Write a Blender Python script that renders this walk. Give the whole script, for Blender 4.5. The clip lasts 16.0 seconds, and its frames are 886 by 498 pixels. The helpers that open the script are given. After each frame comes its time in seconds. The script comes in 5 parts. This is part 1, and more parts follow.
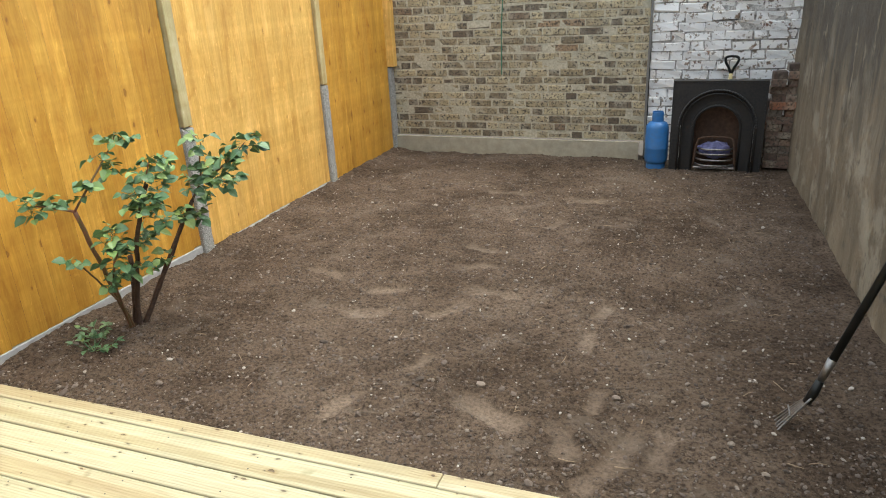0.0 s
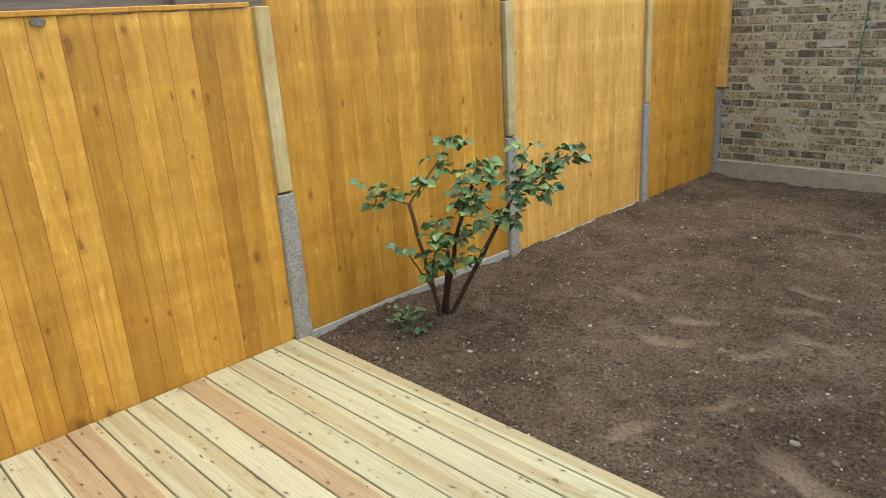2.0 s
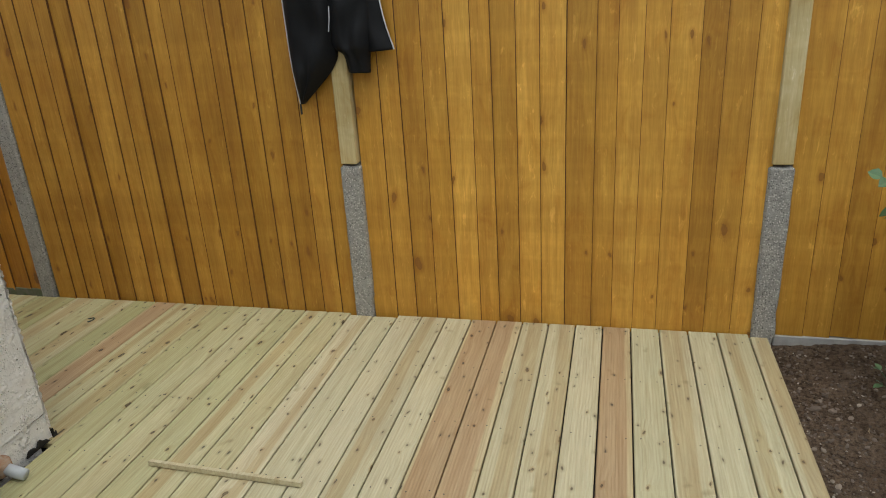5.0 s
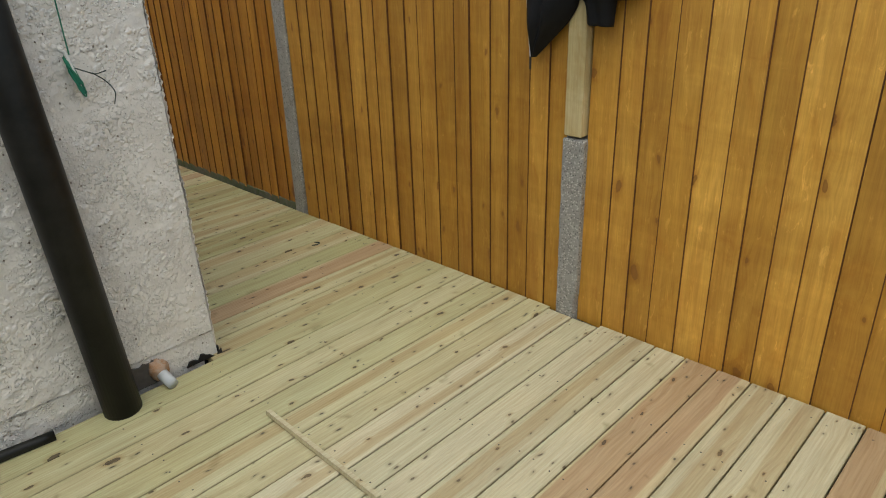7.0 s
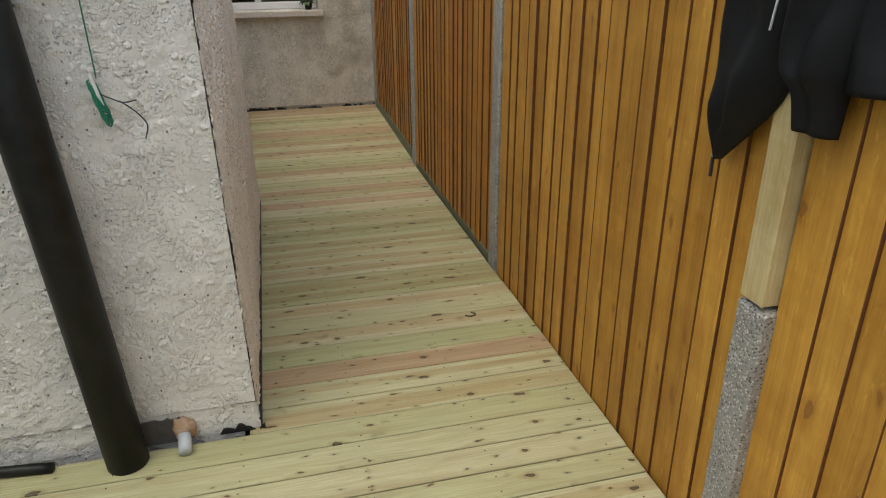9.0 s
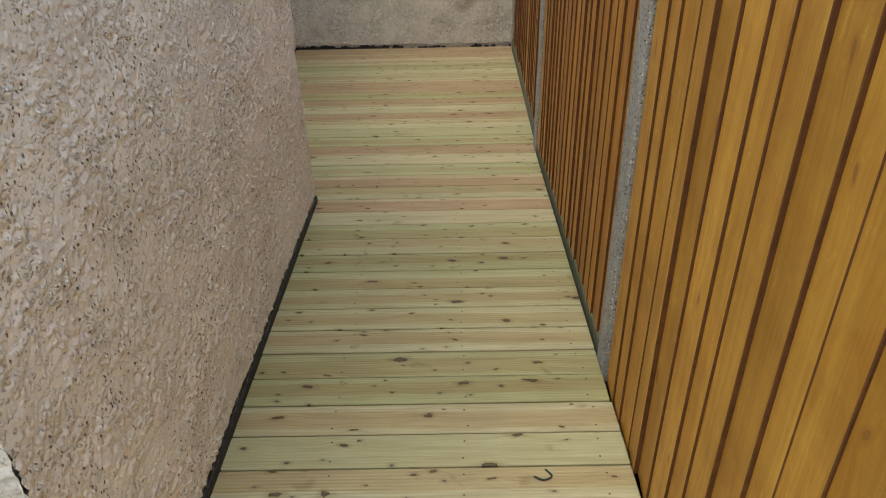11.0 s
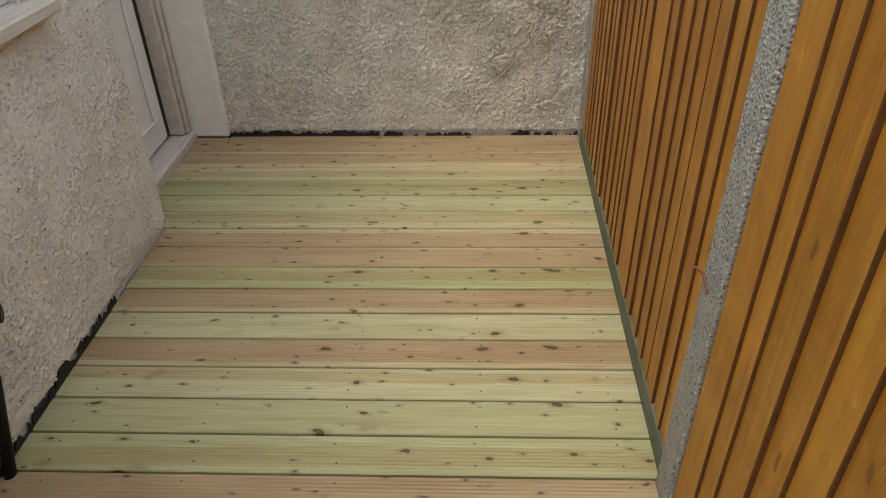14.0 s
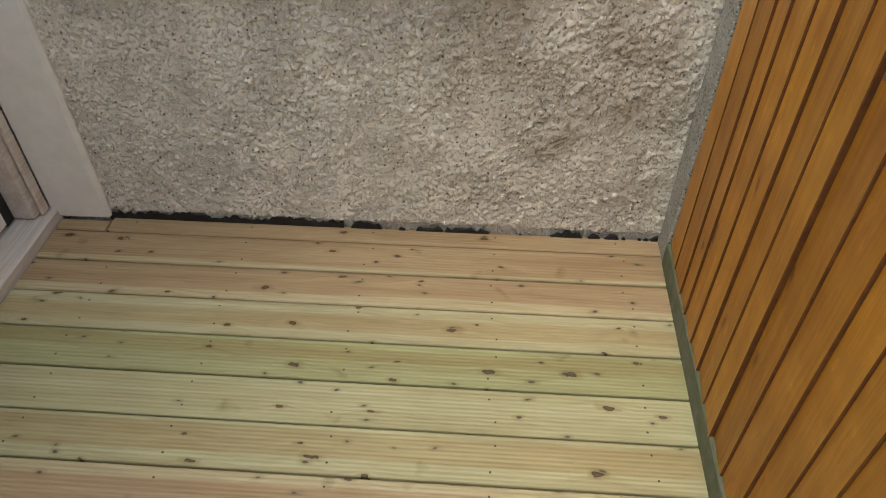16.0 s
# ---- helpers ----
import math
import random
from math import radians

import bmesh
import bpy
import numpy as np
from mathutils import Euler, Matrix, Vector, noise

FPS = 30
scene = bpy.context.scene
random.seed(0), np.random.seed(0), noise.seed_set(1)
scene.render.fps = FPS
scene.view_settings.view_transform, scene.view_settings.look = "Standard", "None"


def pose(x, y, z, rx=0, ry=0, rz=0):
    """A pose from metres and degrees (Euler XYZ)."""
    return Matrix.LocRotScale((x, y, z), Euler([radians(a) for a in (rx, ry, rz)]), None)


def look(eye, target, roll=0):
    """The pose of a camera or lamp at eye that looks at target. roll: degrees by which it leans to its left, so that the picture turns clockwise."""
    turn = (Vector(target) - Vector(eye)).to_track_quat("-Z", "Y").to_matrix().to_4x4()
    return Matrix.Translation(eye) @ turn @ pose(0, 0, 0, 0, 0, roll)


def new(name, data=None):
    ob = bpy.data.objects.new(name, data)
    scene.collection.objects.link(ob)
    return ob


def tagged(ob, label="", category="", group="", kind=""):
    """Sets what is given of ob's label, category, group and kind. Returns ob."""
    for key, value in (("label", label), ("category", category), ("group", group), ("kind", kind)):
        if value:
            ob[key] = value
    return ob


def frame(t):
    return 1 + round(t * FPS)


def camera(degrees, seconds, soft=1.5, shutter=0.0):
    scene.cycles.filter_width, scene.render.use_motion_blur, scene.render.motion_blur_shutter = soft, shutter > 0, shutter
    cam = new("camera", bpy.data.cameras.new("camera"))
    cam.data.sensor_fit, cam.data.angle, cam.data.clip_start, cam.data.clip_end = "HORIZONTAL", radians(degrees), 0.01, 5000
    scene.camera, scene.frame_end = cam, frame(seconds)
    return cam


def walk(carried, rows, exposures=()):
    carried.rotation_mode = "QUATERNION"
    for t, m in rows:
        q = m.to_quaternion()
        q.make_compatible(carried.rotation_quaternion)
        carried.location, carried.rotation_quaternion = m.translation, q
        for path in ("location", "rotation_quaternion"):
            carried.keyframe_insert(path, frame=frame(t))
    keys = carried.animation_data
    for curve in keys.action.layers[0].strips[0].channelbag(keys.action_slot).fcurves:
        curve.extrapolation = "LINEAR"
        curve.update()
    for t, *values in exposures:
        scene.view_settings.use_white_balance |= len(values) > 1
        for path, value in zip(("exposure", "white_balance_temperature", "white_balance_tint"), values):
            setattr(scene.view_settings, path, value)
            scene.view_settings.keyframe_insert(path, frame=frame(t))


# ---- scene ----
cam = camera(64.5, 16.0, 1.0)
PATH = [
    (0, (0.216, 0.211, 1.622), (-0.462, 1.947, 0.897), -3.1),
    (0.5, (0.187, 0.188, 1.597), (-0.65, 1.878, 0.933), -3.1),
    (1, (0.182, 0.163, 1.594), (-0.814, 1.78, 0.967), -3.2),
    (1.5, (0.17, 0.151, 1.593), (-0.996, 1.654, 0.977), -3.7),
    (2, (0.124, 0.182, 1.599), (-1.239, 1.503, 0.968), -3.7),
    (2.5, (0.079, 0.325, 1.592), (-1.461, 1.425, 0.946), -3.9),
    (3, (0.109, 0.582, 1.592), (-1.589, 1.398, 0.923), -4.0),
    (3.5, (0.099, 0.766, 1.603), (-1.711, 1.252, 0.907), -4.0),
    (4, (0.103, 0.938, 1.587), (-1.767, 1.115, 0.901), -4.3),
    (4.5, (0.126, 1.126, 1.585), (-1.739, 0.961, 0.883), -4.3),
    (5, (0.171, 1.373, 1.593), (-1.638, 0.902, 0.881), -3.5),
    (5.2, (0.168, 1.451, 1.589), (-1.603, 0.866, 0.868), -2.7),
    (7.3, (-0.806, 1.638, 1.549), (-2.014, 0.277, 0.721), -1.7),
    (7.5, (-0.948, 1.599, 1.562), (-2.078, 0.174, 0.731), -1.5),
    (8, (-1.274, 1.571, 1.58), (-2.171, -0.017, 0.758), -1.4),
    (8.5, (-1.615, 1.532, 1.599), (-2.29, -0.167, 0.788), -0.5),
    (9, (-1.847, 1.367, 1.581), (-2.299, -0.406, 0.774), -0.3),
    (9.2, (-1.936, 1.257, 1.594), (-2.301, -0.527, 0.767), -0.2),
    (11.3, (-2.423, -0.232, 1.586), (-2.409, -1.94, 0.545), -1.2),
    (11.5, (-2.429, -0.425, 1.598), (-2.425, -2.131, 0.553), -1.2),
    (12, (-2.408, -0.885, 1.576), (-2.415, -2.591, 0.531), -0.8),
    (12.5, (-2.369, -1.34, 1.598), (-2.35, -3.033, 0.534), -0.7),
    (13, (-2.368, -1.754, 1.585), (-2.361, -3.441, 0.51), -0.4),
    (13.5, (-2.412, -2.146, 1.585), (-2.387, -3.815, 0.484), -1.1),
    (14, (-2.424, -2.583, 1.58), (-2.348, -4.232, 0.452), -1.4),
    (14.5, (-2.468, -2.996, 1.557), (-2.386, -4.605, 0.372), -1.6),
    (15, (-2.477, -3.387, 1.54), (-2.409, -4.96, 0.307), -1.3),
    (15.5, (-2.412, -3.823, 1.553), (-2.329, -5.343, 0.257), -0.8),
    (16, (-2.397, -4.199, 1.533), (-2.298, -5.667, 0.178), -0.0),
]
# ---- light ----
EXPOSURES = [(0.0, 1.05, 6150, 0), (1.5, 0.80, 6150, 0), (2.5, 0.42, 6150, 0), (3.5, 0.12, 6150, 0), (5.0, -0.12, 6150, 0), (9.0, 0.0, 6150, 0), (12.5, 0.40, 6150, 0), (15.0, 0.40, 6150, 0), (16.0, 0.45, 6150, 0)]
walk(cam, [(t, look(eye, target, roll)) for t, eye, target, roll in PATH], EXPOSURES)

world = bpy.data.worlds.new("overcast_sky")
world.use_nodes = True
scene.world = world
wn = world.node_tree.nodes
sky = wn.new("ShaderNodeTexSky")
sky.sky_type, sky.sun_disc = "NISHITA", False
sky.sun_elevation, sky.sun_rotation = radians(70), radians(60)
sky.air_density, sky.dust_density, sky.ozone_density = 1.0, 6.0, 0.6
world.node_tree.links.new(sky.outputs[0], wn["Background"].inputs[0])
wn["Background"].inputs[1].default_value = 0.15
sun = new("sun", bpy.data.lights.new("sun", "SUN"))
sun.data.energy, sun.data.angle, sun.data.color = 1.5, radians(150), (1.0, 0.98, 0.95)
sun.matrix_world = look((0, 0, 20), (-1.6, -0.8, 10.0))


# ---- materials ----
class Mat:
    """A small node builder round one Principled material."""

    def __init__(self, name, rough=0.8, metal=0.0):
        self.m = bpy.data.materials.new(name)
        self.m.use_nodes = True
        self.n, self.l = self.m.node_tree.nodes, self.m.node_tree.links
        self.b = self.n["Principled BSDF"]
        self.b.inputs["Roughness"].default_value = rough
        self.b.inputs["Metallic"].default_value = metal
        self.co = self.n.new("ShaderNodeTexCoord").outputs["Object"]
        self.info = None

    def put(self, sock, v):
        if isinstance(v, bpy.types.NodeSocket):
            self.l.new(v, sock)
        elif isinstance(v, tuple) and len(v) == 3 and sock.type == "RGBA":
            sock.default_value = (*v, 1)
        else:
            sock.default_value = v

    def rnd(self):
        if self.info is None:
            self.info = self.n.new("ShaderNodeObjectInfo").outputs["Random"]
        return self.info

    def island(self):
        return self.n.new("ShaderNodeNewGeometry").outputs["Random Per Island"]

    def math(self, op, a, b=0.0, c=0.0):
        k = self.n.new("ShaderNodeMath")
        k.operation = op
        for s, v in zip(k.inputs, (a, b, c)):
            self.put(s, v)
        return k.outputs[0]

    def coords(self, scale=(1, 1, 1), seed=None):
        k = self.n.new("ShaderNodeMapping")
        self.l.new(self.co, k.inputs["Vector"])
        k.inputs["Scale"].default_value = scale
        if seed is not None:
            c = self.n.new("ShaderNodeCombineXYZ")
            for i, f in enumerate((37.0, 53.0, 71.0)):
                self.put(c.inputs[i], self.math("MULTIPLY", seed, f))
            self.l.new(c.outputs[0], k.inputs["Location"])
        return k.outputs[0]

    def noise(self, scale, detail=4, vec=None, rough=0.55, warp=0.0):
        k = self.n.new("ShaderNodeTexNoise")
        self.put(k.inputs["Scale"], scale)
        k.inputs["Detail"].default_value, k.inputs["Roughness"].default_value = detail, rough
        k.inputs["Distortion"].default_value = warp
        self.l.new(vec or self.co, k.inputs["Vector"])
        return k.outputs["Fac"]

    def voronoi(self, scale, vec=None, feature="F1", dims="3D"):
        k = self.n.new("ShaderNodeTexVoronoi")
        k.feature, k.voronoi_dimensions = feature, dims
        k.inputs["Scale"].default_value = scale
        self.l.new(vec or self.co, k.inputs["Vector"])
        return k.outputs

    def ramp(self, fac, *stops):
        k = self.n.new("ShaderNodeValToRGB")
        self.put(k.inputs[0], fac)
        e = k.color_ramp.elements
        while len(e) < len(stops):
            e.new(0.5)
        for el, (p, c) in zip(e, stops):
            el.position = p
            el.color = (*c, 1) if isinstance(c, tuple) else (c, c, c, 1)
        return k.outputs[0]

    def mix(self, fac, a, b, mode="MIX"):
        k = self.n.new("ShaderNodeMix")
        k.data_type, k.blend_type = "RGBA", mode
        self.put(k.inputs[0], fac)
        self.put(k.inputs[6], a)
        self.put(k.inputs[7], b)
        return k.outputs[2]

    def vector(self, op, a, b=None, scale=1.0):
        k = self.n.new("ShaderNodeVectorMath")
        k.operation = op
        self.l.new(a, k.inputs[0])
        if b is not None:
            self.l.new(b, k.inputs[1])
        if op == "SCALE":
            k.inputs["Scale"].default_value = scale
        return k.outputs[0]

    def colour(self, c):
        self.put(self.b.inputs["Base Color"], c)
        return self

    def bump(self, height, distance=0.003, strength=1.0):
        k = self.n.new("ShaderNodeBump")
        k.inputs["Distance"].default_value, k.inputs["Strength"].default_value = distance, strength
        self.l.new(height, k.inputs["Height"])
        if self.b.inputs["Normal"].is_linked:
            self.l.new(self.b.inputs["Normal"].links[0].from_socket, k.inputs["Normal"])
        self.l.new(k.outputs[0], self.b.inputs["Normal"])
        return self


def wood(name, stops, along, knots=(1.0, 0.55), streak=0.35, rough=0.6, reeded=0.0, blotch=0.25, knot_colour=(0.10, 0.05, 0.02), knot_size=0.09, knot_depth=0.93, heart=None):
    """Sawn softwood whose grain runs along the axis 'along' (0 x, 2 z) and swirls round its knots; every board draws its own tone."""
    w = Mat(name, rough)
    r = w.rnd()
    # knots, drawn out along the board
    ks = [9.0, 9.0, 9.0]
    ks[along] = 4.2
    jig = w.n.new("ShaderNodeTexNoise")
    jig.inputs["Scale"].default_value = 9.0
    w.l.new(w.co, jig.inputs["Vector"])
    sc = w.vector("SCALE", jig.outputs["Color"], scale=0.35)
    sep = w.n.new("ShaderNodeSeparateXYZ")
    w.l.new(w.vector("ADD", w.coords(tuple(ks), r), sc), sep.inputs[0])
    com = w.n.new("ShaderNodeCombineXYZ")
    w.l.new(sep.outputs[0 if along == 0 else 2], com.inputs[0])
    w.l.new(sep.outputs[1], com.inputs[1])
    v = w.voronoi(knots[0], com.outputs[0], "F1", "2D")
    pick = w.n.new("ShaderNodeSeparateColor")
    w.l.new(v["Color"], pick.inputs[0])
    some = w.math("GREATER_THAN", pick.outputs[0], knots[1])
    swell = w.math("MULTIPLY", some, w.ramp(v["Distance"], (0.0, 1.0), (0.12, 0.55), (0.45, 0.0)))
    push = w.n.new("ShaderNodeCombineXYZ")
    w.l.new(w.math("MULTIPLY", swell, 0.020), push.inputs[1])

    def lengthwise(across, run):
        q = [across, across, across]
        q[along] = run
        k = w.n.new("ShaderNodeVectorMath")
        k.operation = "MULTIPLY"
        w.l.new(push.outputs[0], k.inputs[0])
        k.inputs[1].default_value = q
        return w.vector("ADD", w.coords(tuple(q), r), k.outputs[0])

    grain = w.noise(1.0, 5, lengthwise(34.0, 1.6), 0.6, 0.4)
    broad = w.noise(1.0, 3, lengthwise(9.0, 0.7), 0.5, 1.0)
    hair = w.noise(1.0, 4, lengthwise(150.0, 5.0), 0.6, 0.3)
    # growth rings cut lengthwise: nested arches on some stretches, straight lines on others
    rings = w.math("FRACT", w.math("MULTIPLY", w.noise(1.0, 1, lengthwise(8.0, 0.55), 0.4, 0.6), 13.0))
    late = w.ramp(rings, (0.0, 0.0), (0.5, 0.1), (0.86, 1.0), (0.97, 0.0))
    base = w.ramp(r, *stops)
    base = w.mix(w.ramp(hair, (0.44, 0.0), (0.60, streak * 0.9)), base, (0.62, 0.50, 0.38), "MULTIPLY")
    base = w.mix(w.ramp(hair, (0.30, 0.12), (0.46, 0.0)), base, (1.35, 1.32, 1.25), "MULTIPLY")
    base = w.mix(w.math("MULTIPLY", late, streak * 0.55), base, (0.72, 0.63, 0.50), "MULTIPLY")
    if heart:
        # a tan heartwood band with a clean wavering edge against the pale sapwood
        tone, share, wide = heart
        r2 = w.math("FRACT", w.math("MULTIPLY", r, 17.3))
        r3 = w.math("FRACT", w.math("MULTIPLY", r, 41.7))
        place = w.n.new("ShaderNodeSeparateXYZ")
        w.l.new(w.co, place.inputs[0])
        drift = w.math("MULTIPLY", w.math("SUBTRACT", w.noise(1.0, 2, lengthwise(3.0, 0.8), 0.5), 0.5), 0.05)
        off = w.math("ABSOLUTE", w.math("ADD", w.math("SUBTRACT", place.outputs[1], w.math("MULTIPLY_ADD", r2, 0.06, 0.035)), drift))
        inside = w.math("SUBTRACT", w.math("MULTIPLY_ADD", r3, 0.025, wide), off)
        band = w.math("MULTIPLY", w.ramp(w.math("MULTIPLY_ADD", inside, 10.0, 0.5), (0.48, 0.0), (0.53, 1.0)), w.math("LESS_THAN", w.math("FRACT", w.math("MULTIPLY", r, 7.9)), share))
        base = w.mix(band, base, tone, "MULTIPLY")
    # stain taken up unevenly
    soft = w.noise(3.0, 3, w.coords((1, 1, 1), r))
    base = w.mix(w.math("MULTIPLY", w.ramp(soft, (0.35, 0.0), (0.7, 1.0)), blotch), base, (1.25, 1.2, 1.1), "MULTIPLY")
    if along == 2:
        long = w.noise(1.0, 4, w.coords((6.0, 6.0, 1.1), r), 0.6, 1.5)
        base = w.mix(w.ramp(long, (0.30, 0.5), (0.50, 0.0)), base, (0.78, 0.66, 0.50), "MULTIPLY")
        base = w.mix(w.ramp(long, (0.54, 0.0), (0.70, 0.8)), base, (1.22, 1.27, 1.5), "MULTIPLY")
        bands = w.noise(1.0, 4, w.coords((0.5, 0.5, 5.0)), 0.6, 0.3)
        base = w.mix(w.ramp(bands, (0.46, 0.0), (0.62, 0.75)), base, (1.22, 1.27, 1.42), "MULTIPLY")
        mottle = w.noise(1.0, 5, w.coords((11.0, 11.0, 6.5), r), 0.62, 0.9)
        base = w.mix(w.ramp(mottle, (0.52, 0.0), (0.70, 0.6)), base, (0.80, 0.66, 0.42), "MULTIPLY")
        base = w.mix(w.ramp(mottle, (0.30, 0.6), (0.44, 0.0)), base, (1.18, 1.22, 1.35), "MULTIPLY")
        torn = w.noise(1.0, 5, w.coords((30.0, 30.0, 9.0), r), 0.7, 1.2)
        base = w.mix(w.ramp(torn, (0.60, 0.0), (0.68, 0.8)), base, (1.35, 1.45, 1.9), "MULTIPLY")
    col = w.mix(w.math("MULTIPLY", w.ramp(grain, (0.38, 0.0), (0.68, 1.0)), streak), base, (0.55, 0.42, 0.30), "MULTIPLY")
    col = w.mix(w.math("MULTIPLY", w.ramp(broad, (0.45, 0.0), (0.62, 1.0)), streak * 0.9), col, (0.72, 0.60, 0.48), "MULTIPLY")
    edge = w.math("ADD", w.math("MULTIPLY", v["Distance"], w.math("MULTIPLY_ADD", pick.outputs[1], 1.3, 0.6)), w.math("MULTIPLY", w.math("SUBTRACT", w.noise(55.0, 3, w.coords((1, 1, 1), r), 0.6), 0.5), 0.09))
    spot = w.math("MULTIPLY", some, w.ramp(edge, (0.0, 0.8), (knot_size * 0.55, 0.85), (knot_size * 0.85, 1.0), (knot_size, 0.0)))
    halo = w.math("MULTIPLY", some, w.ramp(edge, (knot_size * 0.8, 0.6), (knot_size * 2.4, 0.0)))
    col = w.mix(halo, col, (0.60, 0.45, 0.28), "MULTIPLY")
    col = w.mix(w.math("MULTIPLY", spot, knot_depth), col, knot_colour)
    if reeded:
        pin = w.voronoi(2.3, com.outputs[0], "F1", "2D")
        chance = w.n.new("ShaderNodeSeparateColor")
        w.l.new(pin["Color"], chance.inputs[0])
        dot = w.math("MULTIPLY", w.math("GREATER_THAN", chance.outputs[0], 0.80), w.ramp(w.math("ADD", pin["Distance"], w.math("MULTIPLY", chance.outputs[1], 0.05)), (0.06, 0.9), (0.12, 0.25), (0.26, 0.0)))
        col = w.mix(dot, col, knot_colour)
        turned = w.vector("ADD", w.coords((5.0, 6.0, 6.0), r), w.vector("SCALE", jig.outputs["Color"], scale=0.9))
        smear = w.voronoi(0.9, turned, "F1", "2D")
        which = w.n.new("ShaderNodeSeparateColor")
        w.l.new(smear["Color"], which.inputs[0])
        faint = w.math("MULTIPLY", w.math("GREATER_THAN", which.outputs[0], 0.66), w.ramp(w.math("ADD", smear["Distance"], w.math("MULTIPLY", grain, 0.12)), (0.06, 0.6), (0.17, 0.0)))
        col = w.mix(faint, col, (0.50, 0.47, 0.36), "MULTIPLY")
    w.colour(col)
    w.put(w.b.inputs["Roughness"], w.math("MULTIPLY_ADD", grain, 0.25, rough - 0.1))
    if reeded:
        wave = w.n.new("ShaderNodeTexWave")
        wave.bands_direction = "Y"
        wave.inputs["Scale"].default_value = reeded
        wave.inputs["Distortion"].default_value = 0.15
        w.l.new(w.co, wave.inputs["Vector"])
        w.bump(wave.outputs["Fac"], 0.0014, 0.7)
    w.bump(late, 0.0004, 0.5)
    w.bump(grain, 0.0018, 0.9)
    return w.m


def pebbledash(name, tint, grime_shade=0.3, patch=0.0, size=78.0, bare=0.10, chips=0.0, deep=0.008):
    w = Mat(name, 0.9)
    w.b.inputs["Specular IOR Level"].default_value = 0.25
    v = w.voronoi(size, w.coords((1, 1, 1)))
    v2 = w.voronoi(48.0, w.coords((1.0, 1.15, 0.95)))
    where = w.noise(9.0, 4, None, 0.6)
    shard = w.math("MULTIPLY_ADD", w.math("SUBTRACT", w.noise(170.0, 2), 0.5), 0.55, v["Distance"])
    stones = w.math("MULTIPLY", w.ramp(shard, (0.0, 1.0), (0.30, 0.85), (0.46, 0.0)), w.ramp(where, (0.42, bare), (0.60, 1.0)))
    big = w.math("MULTIPLY", w.ramp(v2["Distance"], (0.0, 1.0), (0.35, 0.7), (0.6, 0.0)), w.ramp(w.noise(22.0, 2), (0.5, 0.0), (0.62, 1.0)))
    h = w.math("ADD", w.math("MULTIPLY", stones, w.ramp(w.noise(48.0, 3, None, 0.7), (0.36, 0.15), (0.62, 1.0))), w.math("MULTIPLY", big, 0.55))
    tone = w.noise(1.7, 5, None, 0.6)
    c = w.mix(w.ramp(tone, (0.3, 0.0), (0.7, 1.0)), tint, tuple(x * y for x, y in zip(tint, (0.88, 0.88, 0.86))))
    # grime and shade in the pits of the paint, both put in as darker colour
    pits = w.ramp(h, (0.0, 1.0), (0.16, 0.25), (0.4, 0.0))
    c = w.mix(w.math("MULTIPLY", pits, w.ramp(w.noise(6.0, 5), (0.36, grime_shade * 0.5), (0.60, grime_shade * 2.0))), c, (0.17, 0.135, 0.10))
    fleck = w.math("GREATER_THAN", w.noise(70.0, 2), 0.70)
    c = w.mix(w.math("MULTIPLY", fleck, 0.6), c, (0.12, 0.10, 0.08))
    if chips:
        # chip holes coloured dark, for bare spots and shadow between the stones
        cv = w.voronoi(72.0, w.coords((1.0, 1.3, 0.8)))
        cs = w.n.new("ShaderNodeSeparateColor")
        w.l.new(cv["Color"], cs.inputs[0])
        hole = w.math("MULTIPLY", w.math("GREATER_THAN", cs.outputs[0], 1.0 - chips), w.ramp(w.math("ADD", cv["Distance"], w.math("MULTIPLY", w.noise(120.0, 2), 0.2)), (0.28, 1.0), (0.36, 0.0)))
        c = w.mix(w.math("MULTIPLY", hole, 0.85), c, (0.16, 0.12, 0.085))
        h = w.math("SUBTRACT", h, w.math("MULTIPLY", hole, 1.2))
    if patch:
        damp = w.n.new("ShaderNodeVectorMath")
        damp.operation = "DISTANCE"
        w.l.new(w.coords((1.0, 0.0, 1.1)), damp.inputs[0])
        damp.inputs[1].default_value = (-2.70, 0.0, 0.72)
        near = w.ramp(damp.outputs["Value"], (0.0, 0.20), (0.5, 0.06), (0.75, 0.0))
        c = w.mix(w.math("MULTIPLY", w.ramp(w.math("ADD", near, w.noise(5.5, 9, None, 0.74)), (0.60, 0.0), (0.74, 1.0)), patch), c, (0.30, 0.25, 0.17))
    w.colour(c)
    w.bump(w.noise(260.0, 2), 0.0012, 0.6)
    w.bump(h, deep, 1.0)
    return w.m


